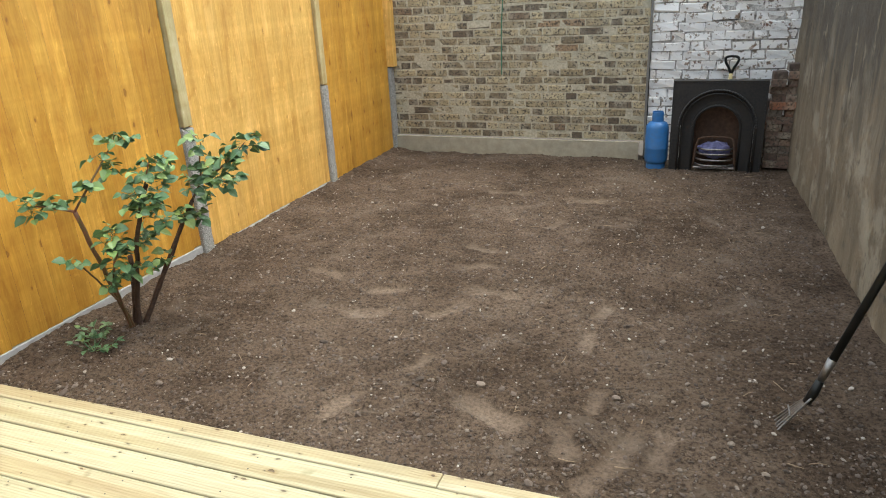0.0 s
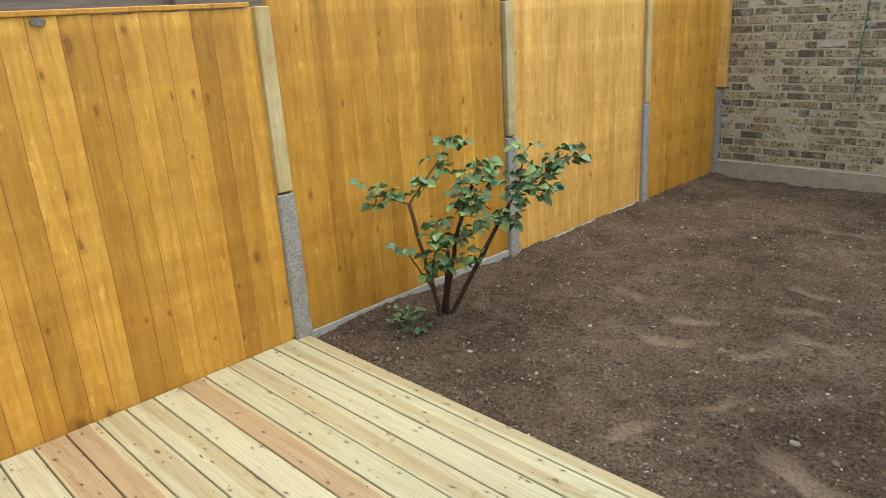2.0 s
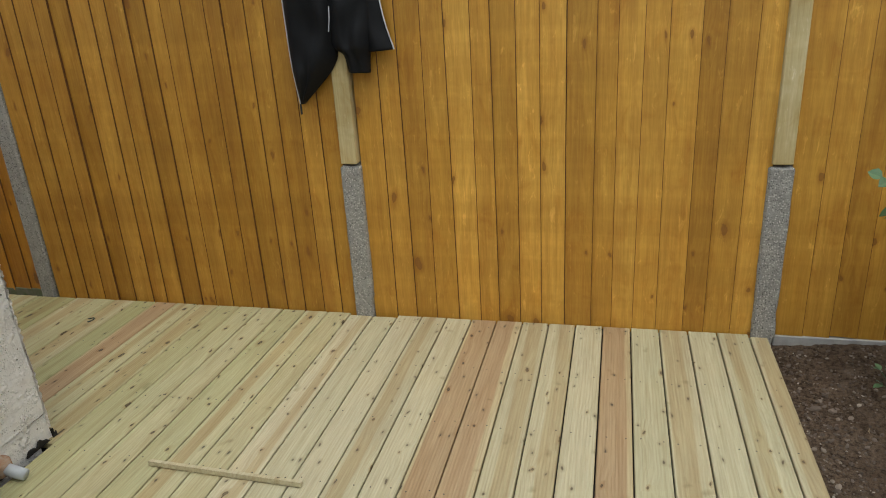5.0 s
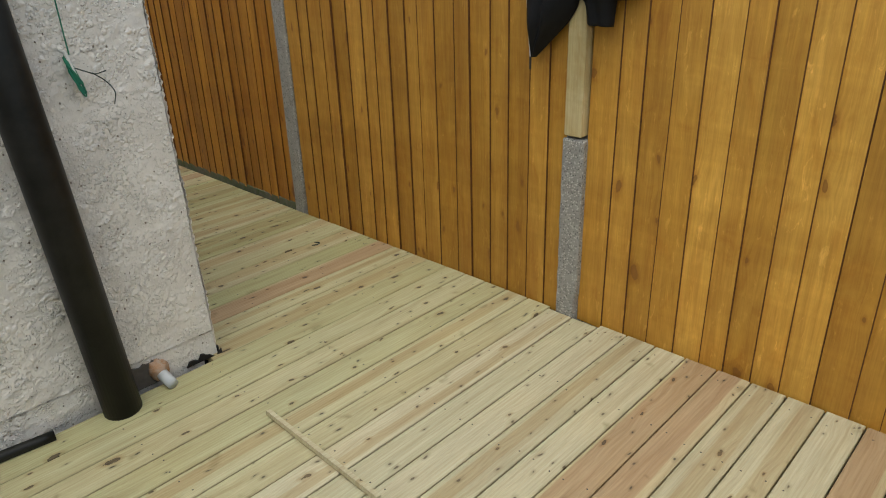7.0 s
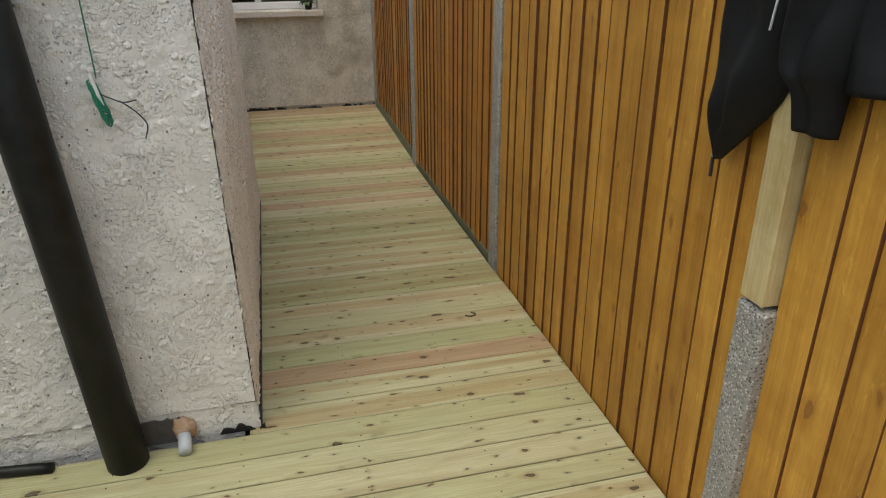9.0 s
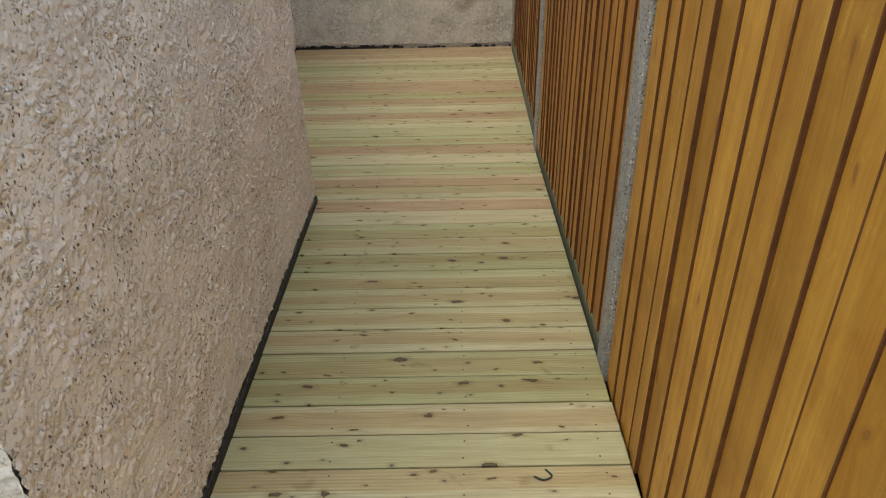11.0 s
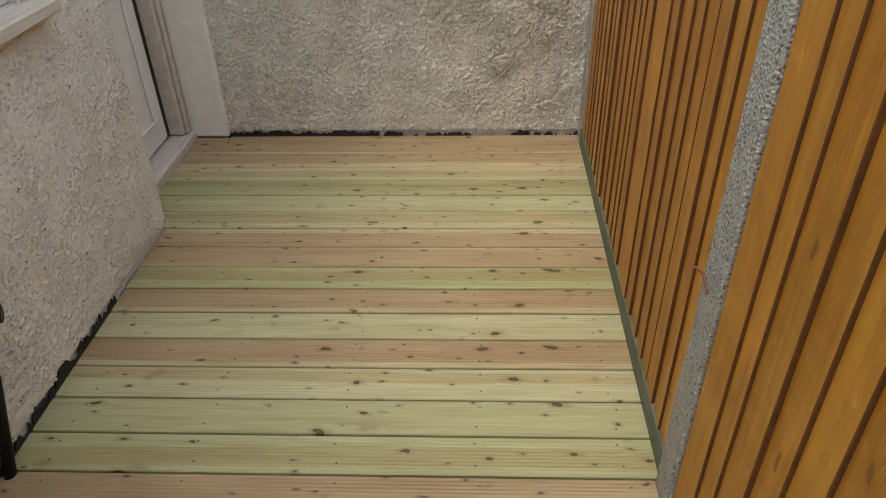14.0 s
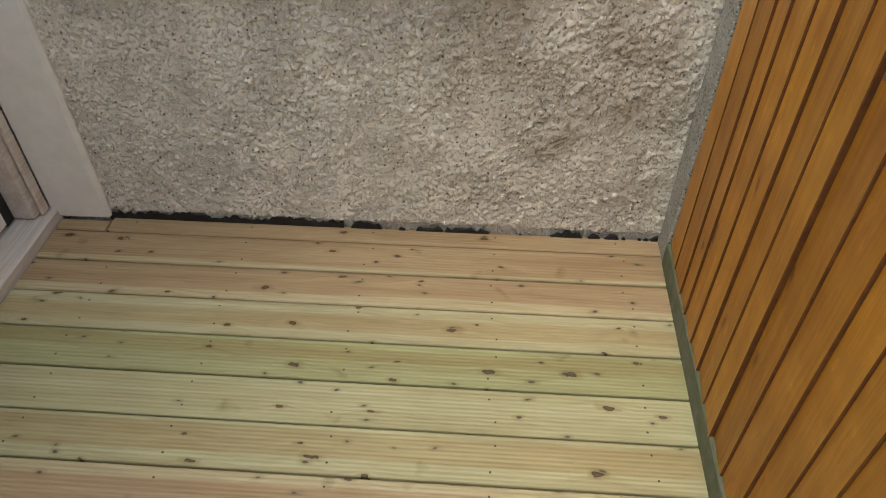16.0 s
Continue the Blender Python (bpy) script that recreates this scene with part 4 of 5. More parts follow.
def leaf_into(bm, base, direction, up, length, width, bend=0.25):
    """A pointed, folded leaf of eight faces."""
    d = direction.normalized()
    s = d.cross(up)
    s = s.normalized() if s.length > 1e-4 else Vector((1, 0, 0))
    n = s.cross(d)
    spine, left, right = [], [], []
    for t, wd in ((0.0, 0.0), (0.22, 0.75), (0.5, 1.0), (0.78, 0.62), (1.0, 0.0)):
        c = base + d * length * t - n * bend * length * t * t
        spine.append(bm.verts.new(c))
        if wd:
            left.append(bm.verts.new(c + s * width * wd * 0.5 + n * width * 0.16 * wd))
            right.append(bm.verts.new(c - s * width * wd * 0.5 + n * width * 0.16 * wd))
    for side, flip in ((left, False), (right, True)):
        polys = [(spine[0], spine[1], side[0]), (spine[1], spine[2], side[1], side[0]), (spine[2], spine[3], side[2], side[1]), (spine[3], spine[4], side[2])]
        for p in polys:
            bm.faces.new(p[::-1] if flip else p)


def sill_plant():
    ob = empty("potted_plant", (-2.37, -5.93, 0.963), "small green plant in a dark pot on the sill", "plant")
    part("pot", lathe(bmesh.new(), [(0.030, 0.963), (0.040, 1.03), (0.044, 1.032), (0.044, 1.045), (0.036, 1.045)], -2.37, -5.93, 16), M_TAR, ob)
    rng = random.Random(4)
    bm = bmesh.new()
    for _ in range(46):
        a, e = rng.uniform(0, 6.3), rng.uniform(-0.5, 1.2)
        d = Vector((math.cos(a), math.sin(a), e))
        leaf_into(bm, Vector((-2.37, -5.93, 1.05)) + d * rng.uniform(0.0, 0.06), d, Vector((0, 0, 1)), 0.055, 0.03, 0.5)
    part("foliage", bm, M_LEAF, ob)


sill_plant()


def back_door():
    ob = empty("door_1", (-0.87, -5.5, 0.03), "white painted panelled back door, closed, with a dark gap beside its frame", "door", "structure")
    leaf = part("door_leaf", boxed(-0.885, -0.845, -5.815, -5.10, 0.06, 2.02, 0.004), M_PAINT, ob)
    for z0, z1 in ((0.18, 0.82), (0.98, 1.85)):
        for y0, y1 in ((-5.71, -5.49), (-5.42, -5.20)):
            bm = bmesh.new()
            for b in ((y0, y1, z0, z0 + 0.018), (y0, y1, z1 - 0.018, z1), (y0, y0 + 0.018, z0 + 0.019, z1 - 0.019), (y1 - 0.018, y1, z0 + 0.019, z1 - 0.019)):
                box(bm, -0.899, -0.886, *b, bevel=0.004)
            part("moulding", bm, M_PAINT, leaf)
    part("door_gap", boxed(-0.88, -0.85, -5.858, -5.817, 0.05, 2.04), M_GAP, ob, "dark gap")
    part("door_frame", boxed(-0.95, -0.85, -5.926, -5.86, 0.045, 2.08, 0.006), M_SILL_WOOD, ob, "worn white jamb")
    part("jamb_bead", boxed(-0.966, -0.952, -5.922, -5.885, 0.045, 2.08, 0.004), M_SILL_WOOD, ob)
    part("door_frame", boxed(-0.95, -0.85, -5.098, -5.068, 0.045, 2.08, 0.006), M_SILL_WOOD, ob)
    part("threshold", boxed(-0.985, -0.81, -5.945, -5.07, -0.03, 0.04, 0.008), M_SILL_WOOD, ob, "weathered grey-white timber threshold")


back_door()


def gully_pipe():
    ob = empty("waste_pipe", (-1.21, -3.620, 0.000), "short black waste pipe with a tee fitting at the wall foot", "pipe")
    part("pipe", tube(bmesh.new(), [(-1.160, -3.785, -0.010), (-1.152, -3.895, 0.250), (-1.150, -3.930, 0.395)], 0.017, 14), M_BLACK_PIPE, ob, smooth=True)
    part("tee", tube(bmesh.new(), [(-1.195, -3.970, 0.425), (-1.155, -3.955, 0.427), (-1.115, -3.940, 0.430)], [0.026, 0.030, 0.026], 14), M_BLACK_PIPE, ob, smooth=True)
    part("collar", tube(bmesh.new(), [(-1.150, -3.925, 0.365), (-1.150, -3.937, 0.405)], 0.024, 14), M_BLACK_PIPE, ob, smooth=True)


gully_pipe()

# ---- house front: pipes and string ----
def drain_pipe():
    ob = empty("drain_pipe", (-1.295, -0.685, 0.0), "black painted upright drain pipe on the house wall", "drain pipe")
    part("pipe", tube(bmesh.new(), [(-1.290, -0.680, 0.001), (-1.235, -0.683, 0.9), (-1.12, -0.686, 2.6)], 0.066, 32), M_BLACK_PIPE, ob, smooth=True)
    part("bracket", boxed(-1.25, -1.11, -0.76, -0.74, 2.2, 2.25, 0.003), M_BLACK_PIPE, ob)


drain_pipe()


def overflow_stub():
    ob = empty("overflow_pipe", (-1.465, -0.75, 0.03), "grey plastic overflow stub in rust-stained mortar", "pipe")
    bm = bmesh.new()
    bmesh.ops.create_icosphere(bm, subdivisions=3, radius=0.042)
    for v in bm.verts:
        v.co *= 1 + 0.35 * noise.noise(v.co * 40)
        v.co = Vector((-1.465 + v.co.x * 0.95, -0.748 + v.co.y * 0.8, 0.052 + v.co.z))
    part("mortar_collar", bm, M_RUSTY_MORTAR, ob, smooth=True)
    part("stub", tube(bmesh.new(), [(-1.467, -0.735, 0.048), (-1.472, -0.69, 0.032), (-1.474, -0.655, 0.024)], [0.022, 0.022, 0.021], 20), M_GREY_PLASTIC, ob, "grey plastic pipe end", True)


overflow_stub()
bm = tube(bmesh.new(), curve_points((-1.06, -0.70, 0.012), (-0.8, -0.715, 0.02), (-0.3, -0.72, 0.018), (0.6, -0.715, 0.02), (1.2, -0.72, 0.018)), 0.019, 12)
thing("hose", bm, M_BLACK_PIPE, "dark grey hose lying along the wall foot", "hose", smooth=True)


def washing_line():
    ob = empty("washing_line", (-1.43, -0.75, 1.13), "green string wound on a white peg, hung against the house wall", "string")
    part("line", tube(bmesh.new(), [(-1.395, -0.735, 2.6), (-1.405, -0.735, 1.9), (-1.415, -0.735, 1.24)], 0.0022, 6), M_STRING, ob)
    part("peg", tube(bmesh.new(), [(-1.40, -0.728, 1.255), (-1.418, -0.726, 1.17), (-1.432, -0.728, 1.105)], 0.006, 8), M_WHITE_PLASTIC, ob, "white plastic peg")
    bm = bmesh.new()
    rng = random.Random(2)
    for k in range(9):
        c = Vector((-1.412 - 0.001 * k, -0.725, 1.20 - 0.006 * k))
        pts = [c + Vector((0.016 * math.cos(a) + rng.uniform(-0.004, 0.004), 0.009 * math.sin(a), 0.042 * math.cos(a + 0.5))) for a in [i * 0.7 for i in range(10)]]
        tube(bm, pts, 0.003, 5)
    part("winding", bm, M_STRING, ob)
    part("loose_end", tube(bmesh.new(), curve_points((-1.42, -0.722, 1.20), (-1.45, -0.72, 1.185), (-1.475, -0.72, 1.175), (-1.51, -0.722, 1.18)), 0.002, 5), M_DARK_STRING, ob)
    part("loose_end", tube(bmesh.new(), curve_points((-1.465, -0.72, 1.18), (-1.50, -0.72, 1.15), (-1.525, -0.724, 1.11), (-1.515, -0.724, 1.07)), 0.002, 5), M_DARK_STRING, ob)


washing_line()
bm = tube(bmesh.new(), [(-1.625, -0.25, 0.012), (-1.615, 0.05, 0.012), (-1.605, 0.36, 0.012)], 0.012, 4)
thing("stick", bm, M_DECK_PALE, "thin sawn timber batten lying on the decking", "batten")
bm = tube(bmesh.new(), curve_points((-2.64, -1.34, 0.004), (-2.665, -1.325, 0.006), (-2.69, -1.34, 0.004), (-2.675, -1.365, 0.004)), 0.003, 6)
thing("string_scrap", bm, M_DARK_STRING, "curled scrap of dark string on the decking", "string")
bm = tube(bmesh.new(), [(-2.900, -3.805, 0.70), (-2.9035, -3.76, 0.715), (-2.900, -3.712, 0.70)], 0.003, 5)
thing("chalk_mark", bm, plain("dull_red_string", (0.20, 0.07, 0.055), 0.9), "dull red line marked round the concrete post", "mark")

ob = empty("hanging_clip", (-2.966, -5.130, 1.121), "small red plastic clip with a metal end hanging on the fence", "clip")
part("strap", tube(bmesh.new(), [(-2.966, -5.130, 1.121), (-2.962, -5.124, 1.071)], 0.006, 8), plain("red_plastic", (0.42, 0.012, 0.025), 0.45), ob, "red plastic strap")
part("metal_end", tube(bmesh.new(), [(-2.962, -5.124, 1.071), (-2.960, -5.127, 1.039)], 0.005, 8), M_STEEL, ob, "small steel end")

# ---- jacket ----
def cloth(left, right, depth, nu=18, nv=30, seed=0, folds=7.0):
    """A lined cloth panel between two edges given as (y, z) points, with folds and a thickness."""
    l = curve_points(*[(0, y, z) for y, z in left])
    r = curve_points(*[(0, y, z) for y, z in right])
    bm = bmesh.new()

    def at(line, t):
        k = t * (len(line) - 1)
        i = min(int(k), len(line) - 2)
        return line[i].lerp(line[i + 1], k - i)
    front, back = [], []
    for j in range(nv + 1):
        a, b = at(l, j / nv), at(r, j / nv)
        fr, bk = [], []
        for i in range(nu + 1):
            u = i / nu
            p = a.lerp(b, u)
            bulge = math.sin(math.pi * u) ** 0.6 * min(1.0, (b - a).length / 0.17)
            f = 0.014 * math.sin(1.6 * folds * u + 2.2 * noise.noise(Vector((u * 2, p.z * 5, seed)))) + 0.016 * noise.noise(Vector((p.y * 14, p.z * 8, seed)))
            fr.append(bm.verts.new((-2.905 + 0.012 + depth * bulge + f * bulge, p.y, p.z)))
            bk.append(bm.verts.new((-2.905 + 0.006, p.y, p.z)))
        front.append(fr)
        back.append(bk)
    for j in range(nv):
        for i in range(nu):
            bm.faces.new((front[j][i], front[j + 1][i], front[j + 1][i + 1], front[j][i + 1]))
            bm.faces.new((back[j][i], back[j][i + 1], back[j + 1][i + 1], back[j + 1][i]))
        bm.faces.new((front[j][0], back[j][0], back[j + 1][0], front[j + 1][0]))
        bm.faces.new((front[j][nu], front[j + 1][nu], back[j + 1][nu], back[j][nu]))
    for i in range(nu):
        bm.faces.new((front[nv][i], back[nv][i], back[nv][i + 1], front[nv][i + 1]))
        bm.faces.new((front[0][i], front[0][i + 1], back[0][i + 1], back[0][i]))
    bmesh.ops.recalc_face_normals(bm, faces=bm.faces)
    return bm


def jacket():
    ob = empty("jacket", (-2.90, 0.135, 1.74), "black nylon jacket with pale piping, hung over a fence post", "jacket")
    ledge = [(-0.085, 1.78), (-0.094, 1.62), (-0.092, 1.44), (-0.087, 1.27), (-0.068, 1.094)]
    torso = part("body", cloth(ledge, [(0.16, 1.79), (0.16, 1.55), (0.15, 1.37), (0.115, 1.255), (-0.045, 1.095)], 0.055, seed=1), M_CLOTH, ob, smooth=True)
    part("sleeve", cloth([(0.12, 1.79), (0.115, 1.55), (0.12, 1.36), (0.17, 1.31), (0.185, 1.235)], [(0.30, 1.79), (0.32, 1.55), (0.31, 1.38), (0.295, 1.30), (0.29, 1.228)], 0.065, seed=4, folds=5), M_CLOTH, ob, smooth=True)
    redge = [(0.34, 1.79), (0.352, 1.60), (0.375, 1.45), (0.41, 1.325)]
    part("front_flap", cloth([(0.24, 1.79), (0.26, 1.55), (0.27, 1.42), (0.28, 1.318)], redge, 0.025, seed=9, folds=3), M_CLOTH, ob, smooth=True)
    part("collar", boxed(-2.99, -2.86, -0.07, 0.32, 1.76, 1.81, 0.02), M_CLOTH, ob)
    part("piping", tube(bmesh.new(), curve_points(*[(-2.891, y - 0.001, z) for y, z in ledge]), 0.0032, 6), M_PIPING, torso, "pale grey zip edge")
    part("piping", tube(bmesh.new(), curve_points(*[(-2.889, y, z) for y, z in redge]), 0.003, 6), M_PIPING, ob, "pale grey piping")
    part("piping", tube(bmesh.new(), curve_points((-2.822, -0.03, 1.640), (-2.812, 0.03, 1.648), (-2.812, 0.09, 1.646), (-2.822, 0.146, 1.636)), 0.003, 6), M_PIPING, torso, "pale reflective yoke line")
    part("zip_pull", boxed(-2.895, -2.887, -0.073, -0.065, 1.045, 1.096, 0.002), M_IRON, torso)
    bm = tube(bmesh.new(), [(-2.826, 0.150, 1.52), (-2.822, 0.148, 1.47), (-2.824, 0.138, 1.415)], 0.0025, 5)
    part("pocket_zip", bm, M_PIPING, ob, "pale reflective pocket edge")


jacket()


# ---- rose bush ----
def rose_bush():
    base = Vector((-2.62, 2.80, -0.10))
    ob = empty("rose_bush", base, "leggy rose bush with green leaves and bare woody canes", "rose bush")
    rng = random.Random(21)
    canes = [
        ([(-2.62, 2.80, -0.11), (-2.61, 2.74, 0.10), (-2.60, 2.66, 0.38), (-2.585, 2.58, 0.66)], (0.013, 0.010), M_RED_CANE),
        ([(-2.585, 2.58, 0.66), (-2.62, 2.50, 0.70), (-2.655, 2.42, 0.735)], (0.006, 0.003), M_RED_CANE),
        ([(-2.585, 2.58, 0.66), (-2.54, 2.69, 0.80), (-2.50, 2.80, 0.93), (-2.49, 2.83, 0.97)], (0.006, 0.003), M_RED_CANE),
        ([(-2.61, 2.82, -0.11), (-2.55, 2.80, 0.12), (-2.45, 2.77, 0.40), (-2.34, 2.75, 0.66), (-2.28, 2.75, 0.76)], (0.015, 0.010), M_BARK),
        ([(-2.34, 2.75, 0.66), (-2.28, 2.75, 0.78), (-2.25, 2.76, 0.87)], (0.006, 0.003), M_RED_CANE),
        ([(-2.64, 2.83, -0.11), (-2.60, 2.83, 0.10), (-2.56, 2.82, 0.34)], (0.018, 0.013), M_BARK),
        ([(-2.60, 2.84, -0.10), (-2.52, 2.93, 0.12), (-2.43, 3.05, 0.38), (-2.36, 3.13, 0.56)], (0.016, 0.011), M_BARK),
        ([(-2.36, 3.13, 0.56), (-2.31, 3.16, 0.66), (-2.22, 3.08, 0.80), (-2.18, 3.06, 0.90)], (0.007, 0.003), M_RED_CANE),
        ([(-2.31, 3.16, 0.66), (-2.12, 3.08, 0.75), (-1.95, 3.00, 0.85), (-1.84, 2.96, 0.93)], (0.006, 0.0025), M_RED_CANE),
        ([(-2.62, 2.78, -0.10), (-2.56, 2.70, 0.12), (-2.48, 2.62, 0.32), (-2.38, 2.58, 0.47)], (0.009, 0.005), M_RED_CANE),
        ([(-2.56, 2.70, 0.12), (-2.58, 2.60, 0.30), (-2.58, 2.52, 0.42)], (0.006, 0.003), M_RED_CANE),
    ]
    for pts, (r0, r1), mat in canes:
        line = curve_points(*pts, steps=5)
        k = len(line) - 1
        line = [p + Vector((rng.uniform(-1, 1), rng.uniform(-1, 1), 0)) * r0 * 0.25 for p in line[:-1]] + [line[-1]]
        part("cane", tube(bmesh.new(), line, [(r0 + (r1 - r0) * i / k) * rng.uniform(0.9, 1.12) for i in range(k + 1)], 9), mat, ob, smooth=True)
    bm = bmesh.new()
    bmesh.ops.create_icosphere(bm, subdivisions=2, radius=0.05)
    for v in bm.verts:
        v.co = base + Vector((v.co.x, v.co.y, v.co.z * 0.8)) * (1 + 0.4 * noise.noise(v.co * 30))
    part("root_crown", bm, M_BARK, ob, smooth=True)
    # leaves in sprays of five along the young wood
    sprays = [((-2.655, 2.42, 0.735), 9, 0.09), ((-2.62, 2.50, 0.70), 5, 0.07), ((-2.56, 2.66, 0.77), 6, 0.07), ((-2.52, 2.76, 0.86), 6, 0.08), ((-2.49, 2.83, 0.97), 8, 0.07),
              ((-2.30, 2.75, 0.76), 14, 0.10), ((-2.25, 2.76, 0.86), 8, 0.08), ((-2.36, 2.76, 0.62), 9, 0.09), ((-2.28, 2.82, 0.58), 6, 0.09), ((-2.22, 3.10, 0.74), 13, 0.12), ((-2.30, 3.16, 0.64), 12, 0.11),
              ((-2.18, 3.06, 0.90), 6, 0.07), ((-2.02, 3.03, 0.81), 9, 0.09), ((-1.84, 2.96, 0.93), 9, 0.08), ((-2.38, 2.58, 0.47), 12, 0.09), ((-2.45, 2.62, 0.36), 7, 0.08), ((-2.58, 2.52, 0.42), 4, 0.05),
              ((-2.36, 3.12, 0.48), 6, 0.07), ((-2.47, 2.86, 0.42), 5, 0.08), ((-2.12, 3.10, 0.68), 7, 0.08), ((-2.44, 2.78, 0.46), 5, 0.08), ((-2.42, 2.62, 0.52), 7, 0.08), ((-2.30, 2.72, 0.70), 8, 0.09), ((-2.36, 2.70, 0.34), 4, 0.06), ((-2.50, 2.60, 0.30), 5, 0.07), ((-2.42, 2.93, 0.30), 4, 0.07), ((-2.33, 3.02, 0.52), 6, 0.08)]
    for place, count, spread in sprays:
        c = Vector(place)
        bm = bmesh.new()
        for _ in range(max(3, int(count * 1.15))):
            a = rng.uniform(0, 6.283)
            d = Vector((math.cos(a), math.sin(a), rng.uniform(-0.35, 0.7)))
            s0 = c + Vector((rng.uniform(-1, 1), rng.uniform(-1, 1), rng.uniform(-1.1, 0.9))) * spread * 0.62
            tip = s0 + d * 0.05
            tube(bm, [c.lerp(s0, 0.5), s0, tip], [0.0018, 0.0015, 0.001], 4)
            for off, at in ((0, 1.0), (1, 0.55), (-1, 0.55)):
                side = d.cross(Vector((0, 0, 1))).normalized()
                ld = (d * (1.0 if off == 0 else 0.45) + side * off * 0.9 + Vector((0, 0, rng.uniform(-0.3, 0.15)))).normalized()
                ln = rng.uniform(0.036, 0.066)
                leaf_into(bm, s0.lerp(tip, at), ld, Vector((rng.uniform(-1.1, 1.1), rng.uniform(-1.1, 1.1), 1)), ln, ln * rng.uniform(0.78, 0.98), rng.uniform(0.1, 0.5))
        part("leaf_spray", bm, M_LEAF, ob)


rose_bush()


def weed(x, y, count, size, seed):
    rng = random.Random(seed)
    z = soil_height(x, y)[0]
    ob = empty("weed", (x, y, z), "low green weed growing in the soil by the fence", "weed", "", "weeds by the fence")
    bm = bmesh.new()
    for _ in range(count):
        a = rng.uniform(0, 6.283)
        d = Vector((math.cos(a), math.sin(a), rng.uniform(0.2, 1.1))).normalized()
        tip = Vector((x, y, z)) + d * size * rng.uniform(0.4, 1.0)
        tube(bm, [(x, y, z - 0.005), tip], [0.0018, 0.001], 4)
        for k in range(3):
            leaf_into(bm, tip, (d + Vector((rng.uniform(-1, 1), rng.uniform(-1, 1), rng.uniform(-0.6, 0.3)))).normalized(), Vector((0, 0, 1)), rng.uniform(0.025, 0.045), 0.024, 0.3)
    part("leaves", bm, M_LEAF, ob)


weed(-2.60, 2.50, 16, 0.12, 31)
weed(-2.70, 2.62, 12, 0.10, 33)


# ---- far end: brick wall, fireplace and the rest ----
def brick_mesh(name, w, d, h, seed, material, ragged=0.0025):
    rng = random.Random(seed)
    bm = boxed(-w / 2, w / 2, 0, d, -h / 2, h / 2, 0.004)
    for v in bm.verts:
        v.co += Vector((rng.uniform(-1, 1), rng.uniform(-1, 1), rng.uniform(-1, 1))) * ragged
    return mesh_of(name, bm, material)


def brick_wall(name, x0, x1, y, z0, z1, course, material, mortar, label, seed, joint=0.015, limit=300, jitter=0.004, mortar_face=0.004, wander=0.002):
    rng = random.Random(seed)
    ob = empty(name, (x0, y, z0), label, "wall", "structure")
    part("mortar_bed", boxed(x0, x1, y + mortar_face, y + 0.22, z0, z1), mortar, ob)
    h = course - joint
    shapes = {(k, v): brick_mesh("brick", w, 0.05, h, seed + 7 * v, material, 0.0025 + wander * 0.9 - 0.0018) for k, w in (("s", 0.214), ("h", 0.102)) for v in range(6)}
    made, rest = 0, bmesh.new()
    rows = int((z1 - z0) / course)
    for j in range(rows):
        x = x0 + 0.004 - (0.0 if j % 2 else 0.06)
        k = j % 3
        while x < x1:
            sort = "s" if (k % 2 == 0 or rng.random() < 0.2) else "h"
            k += 1
            w = 0.214 if sort == "s" else 0.102
            a, b = max(x, x0 + 0.002), min(x + w, x1 - 0.002)
            x += w + joint
            if b - a < 0.03:
                continue
            place = Vector(((a + b) / 2, y + rng.uniform(-jitter, jitter), z0 + course * (j + 0.5) + rng.uniform(-wander, wander)))
            sx = (b - a) / w
            if made < limit:
                o = new("brick", shapes[(sort, rng.randrange(6))])
                o.parent = ob
                o.location = place - ob.location
                o.scale = (sx, 1, 1)
                o.rotation_euler = (rng.uniform(-0.02, 0.02), rng.uniform(-5, 5) * wander, rng.uniform(-0.02, 0.02))
                made += 1
            else:
                box(rest, place.x - (b - a) / 2, place.x + (b - a) / 2, place.y, place.y + 0.05, place.z - h / 2, place.z + h / 2)
    if len(rest.verts):
        tagged(part("upper_bricks", rest, material, ob), kind="stuff")
    else:
        rest.free()
    return ob


brick_wall("wall_north", -3.05, -0.345, 7.07, 0.055, 2.3, 0.0755, M_BRICK, M_MORTAR, "old yellow-brown stock brick garden wall", 41)
bm = rough_sheet((-2.97, 7.03, -0.2), (2.58, 0, 0), (0, 0, 0.245), 130, 14, lambda p: 0.006 * noise.noise(p * 7) + 0.004 * noise.noise(p * 25))
box(bm, -2.97, -0.39, 7.034, 7.068, -0.2, 0.045, 0.004)
thing("trim_plinth", bm, M_PLINTH, "rough concrete plinth at the foot of the brick wall", "plinth", "structure", smooth=True)
brick_wall("wall_whitewashed", -0.325, 1.05, 7.09, -0.2, 1.47, 0.083, M_WHITE_BRICK, M_WHITE_MORTAR, "flaking whitewashed old brick wall", 57, 0.013, 300, 0.007, 0.011, 0.0075)
thing("cable", tube(bmesh.new(), curve_points((-0.335, 7.045, -0.1), (-0.34, 7.05, 0.6), (-0.33, 7.045, 1.2), (-0.325, 7.05, 2.3)), 0.012, 8), plain("grey_cable", (0.22, 0.21, 0.19), 0.7), "grey cable running up the joint between two walls", "cable", smooth=True)
bm = boxed(-0.343, -0.327, 7.10, 7.2, -0.2, 2.3)
thing("trim_joint", bm, M_GAP, "dark open joint between the brick walls", "joint", "structure")
bm = tube(bmesh.new(), curve_points((-1.70, 7.055, 2.2), (-1.705, 7.052, 1.5), (-1.73, 7.055, 1.1), (-1.735, 7.055, 0.68)), 0.0045, 6)
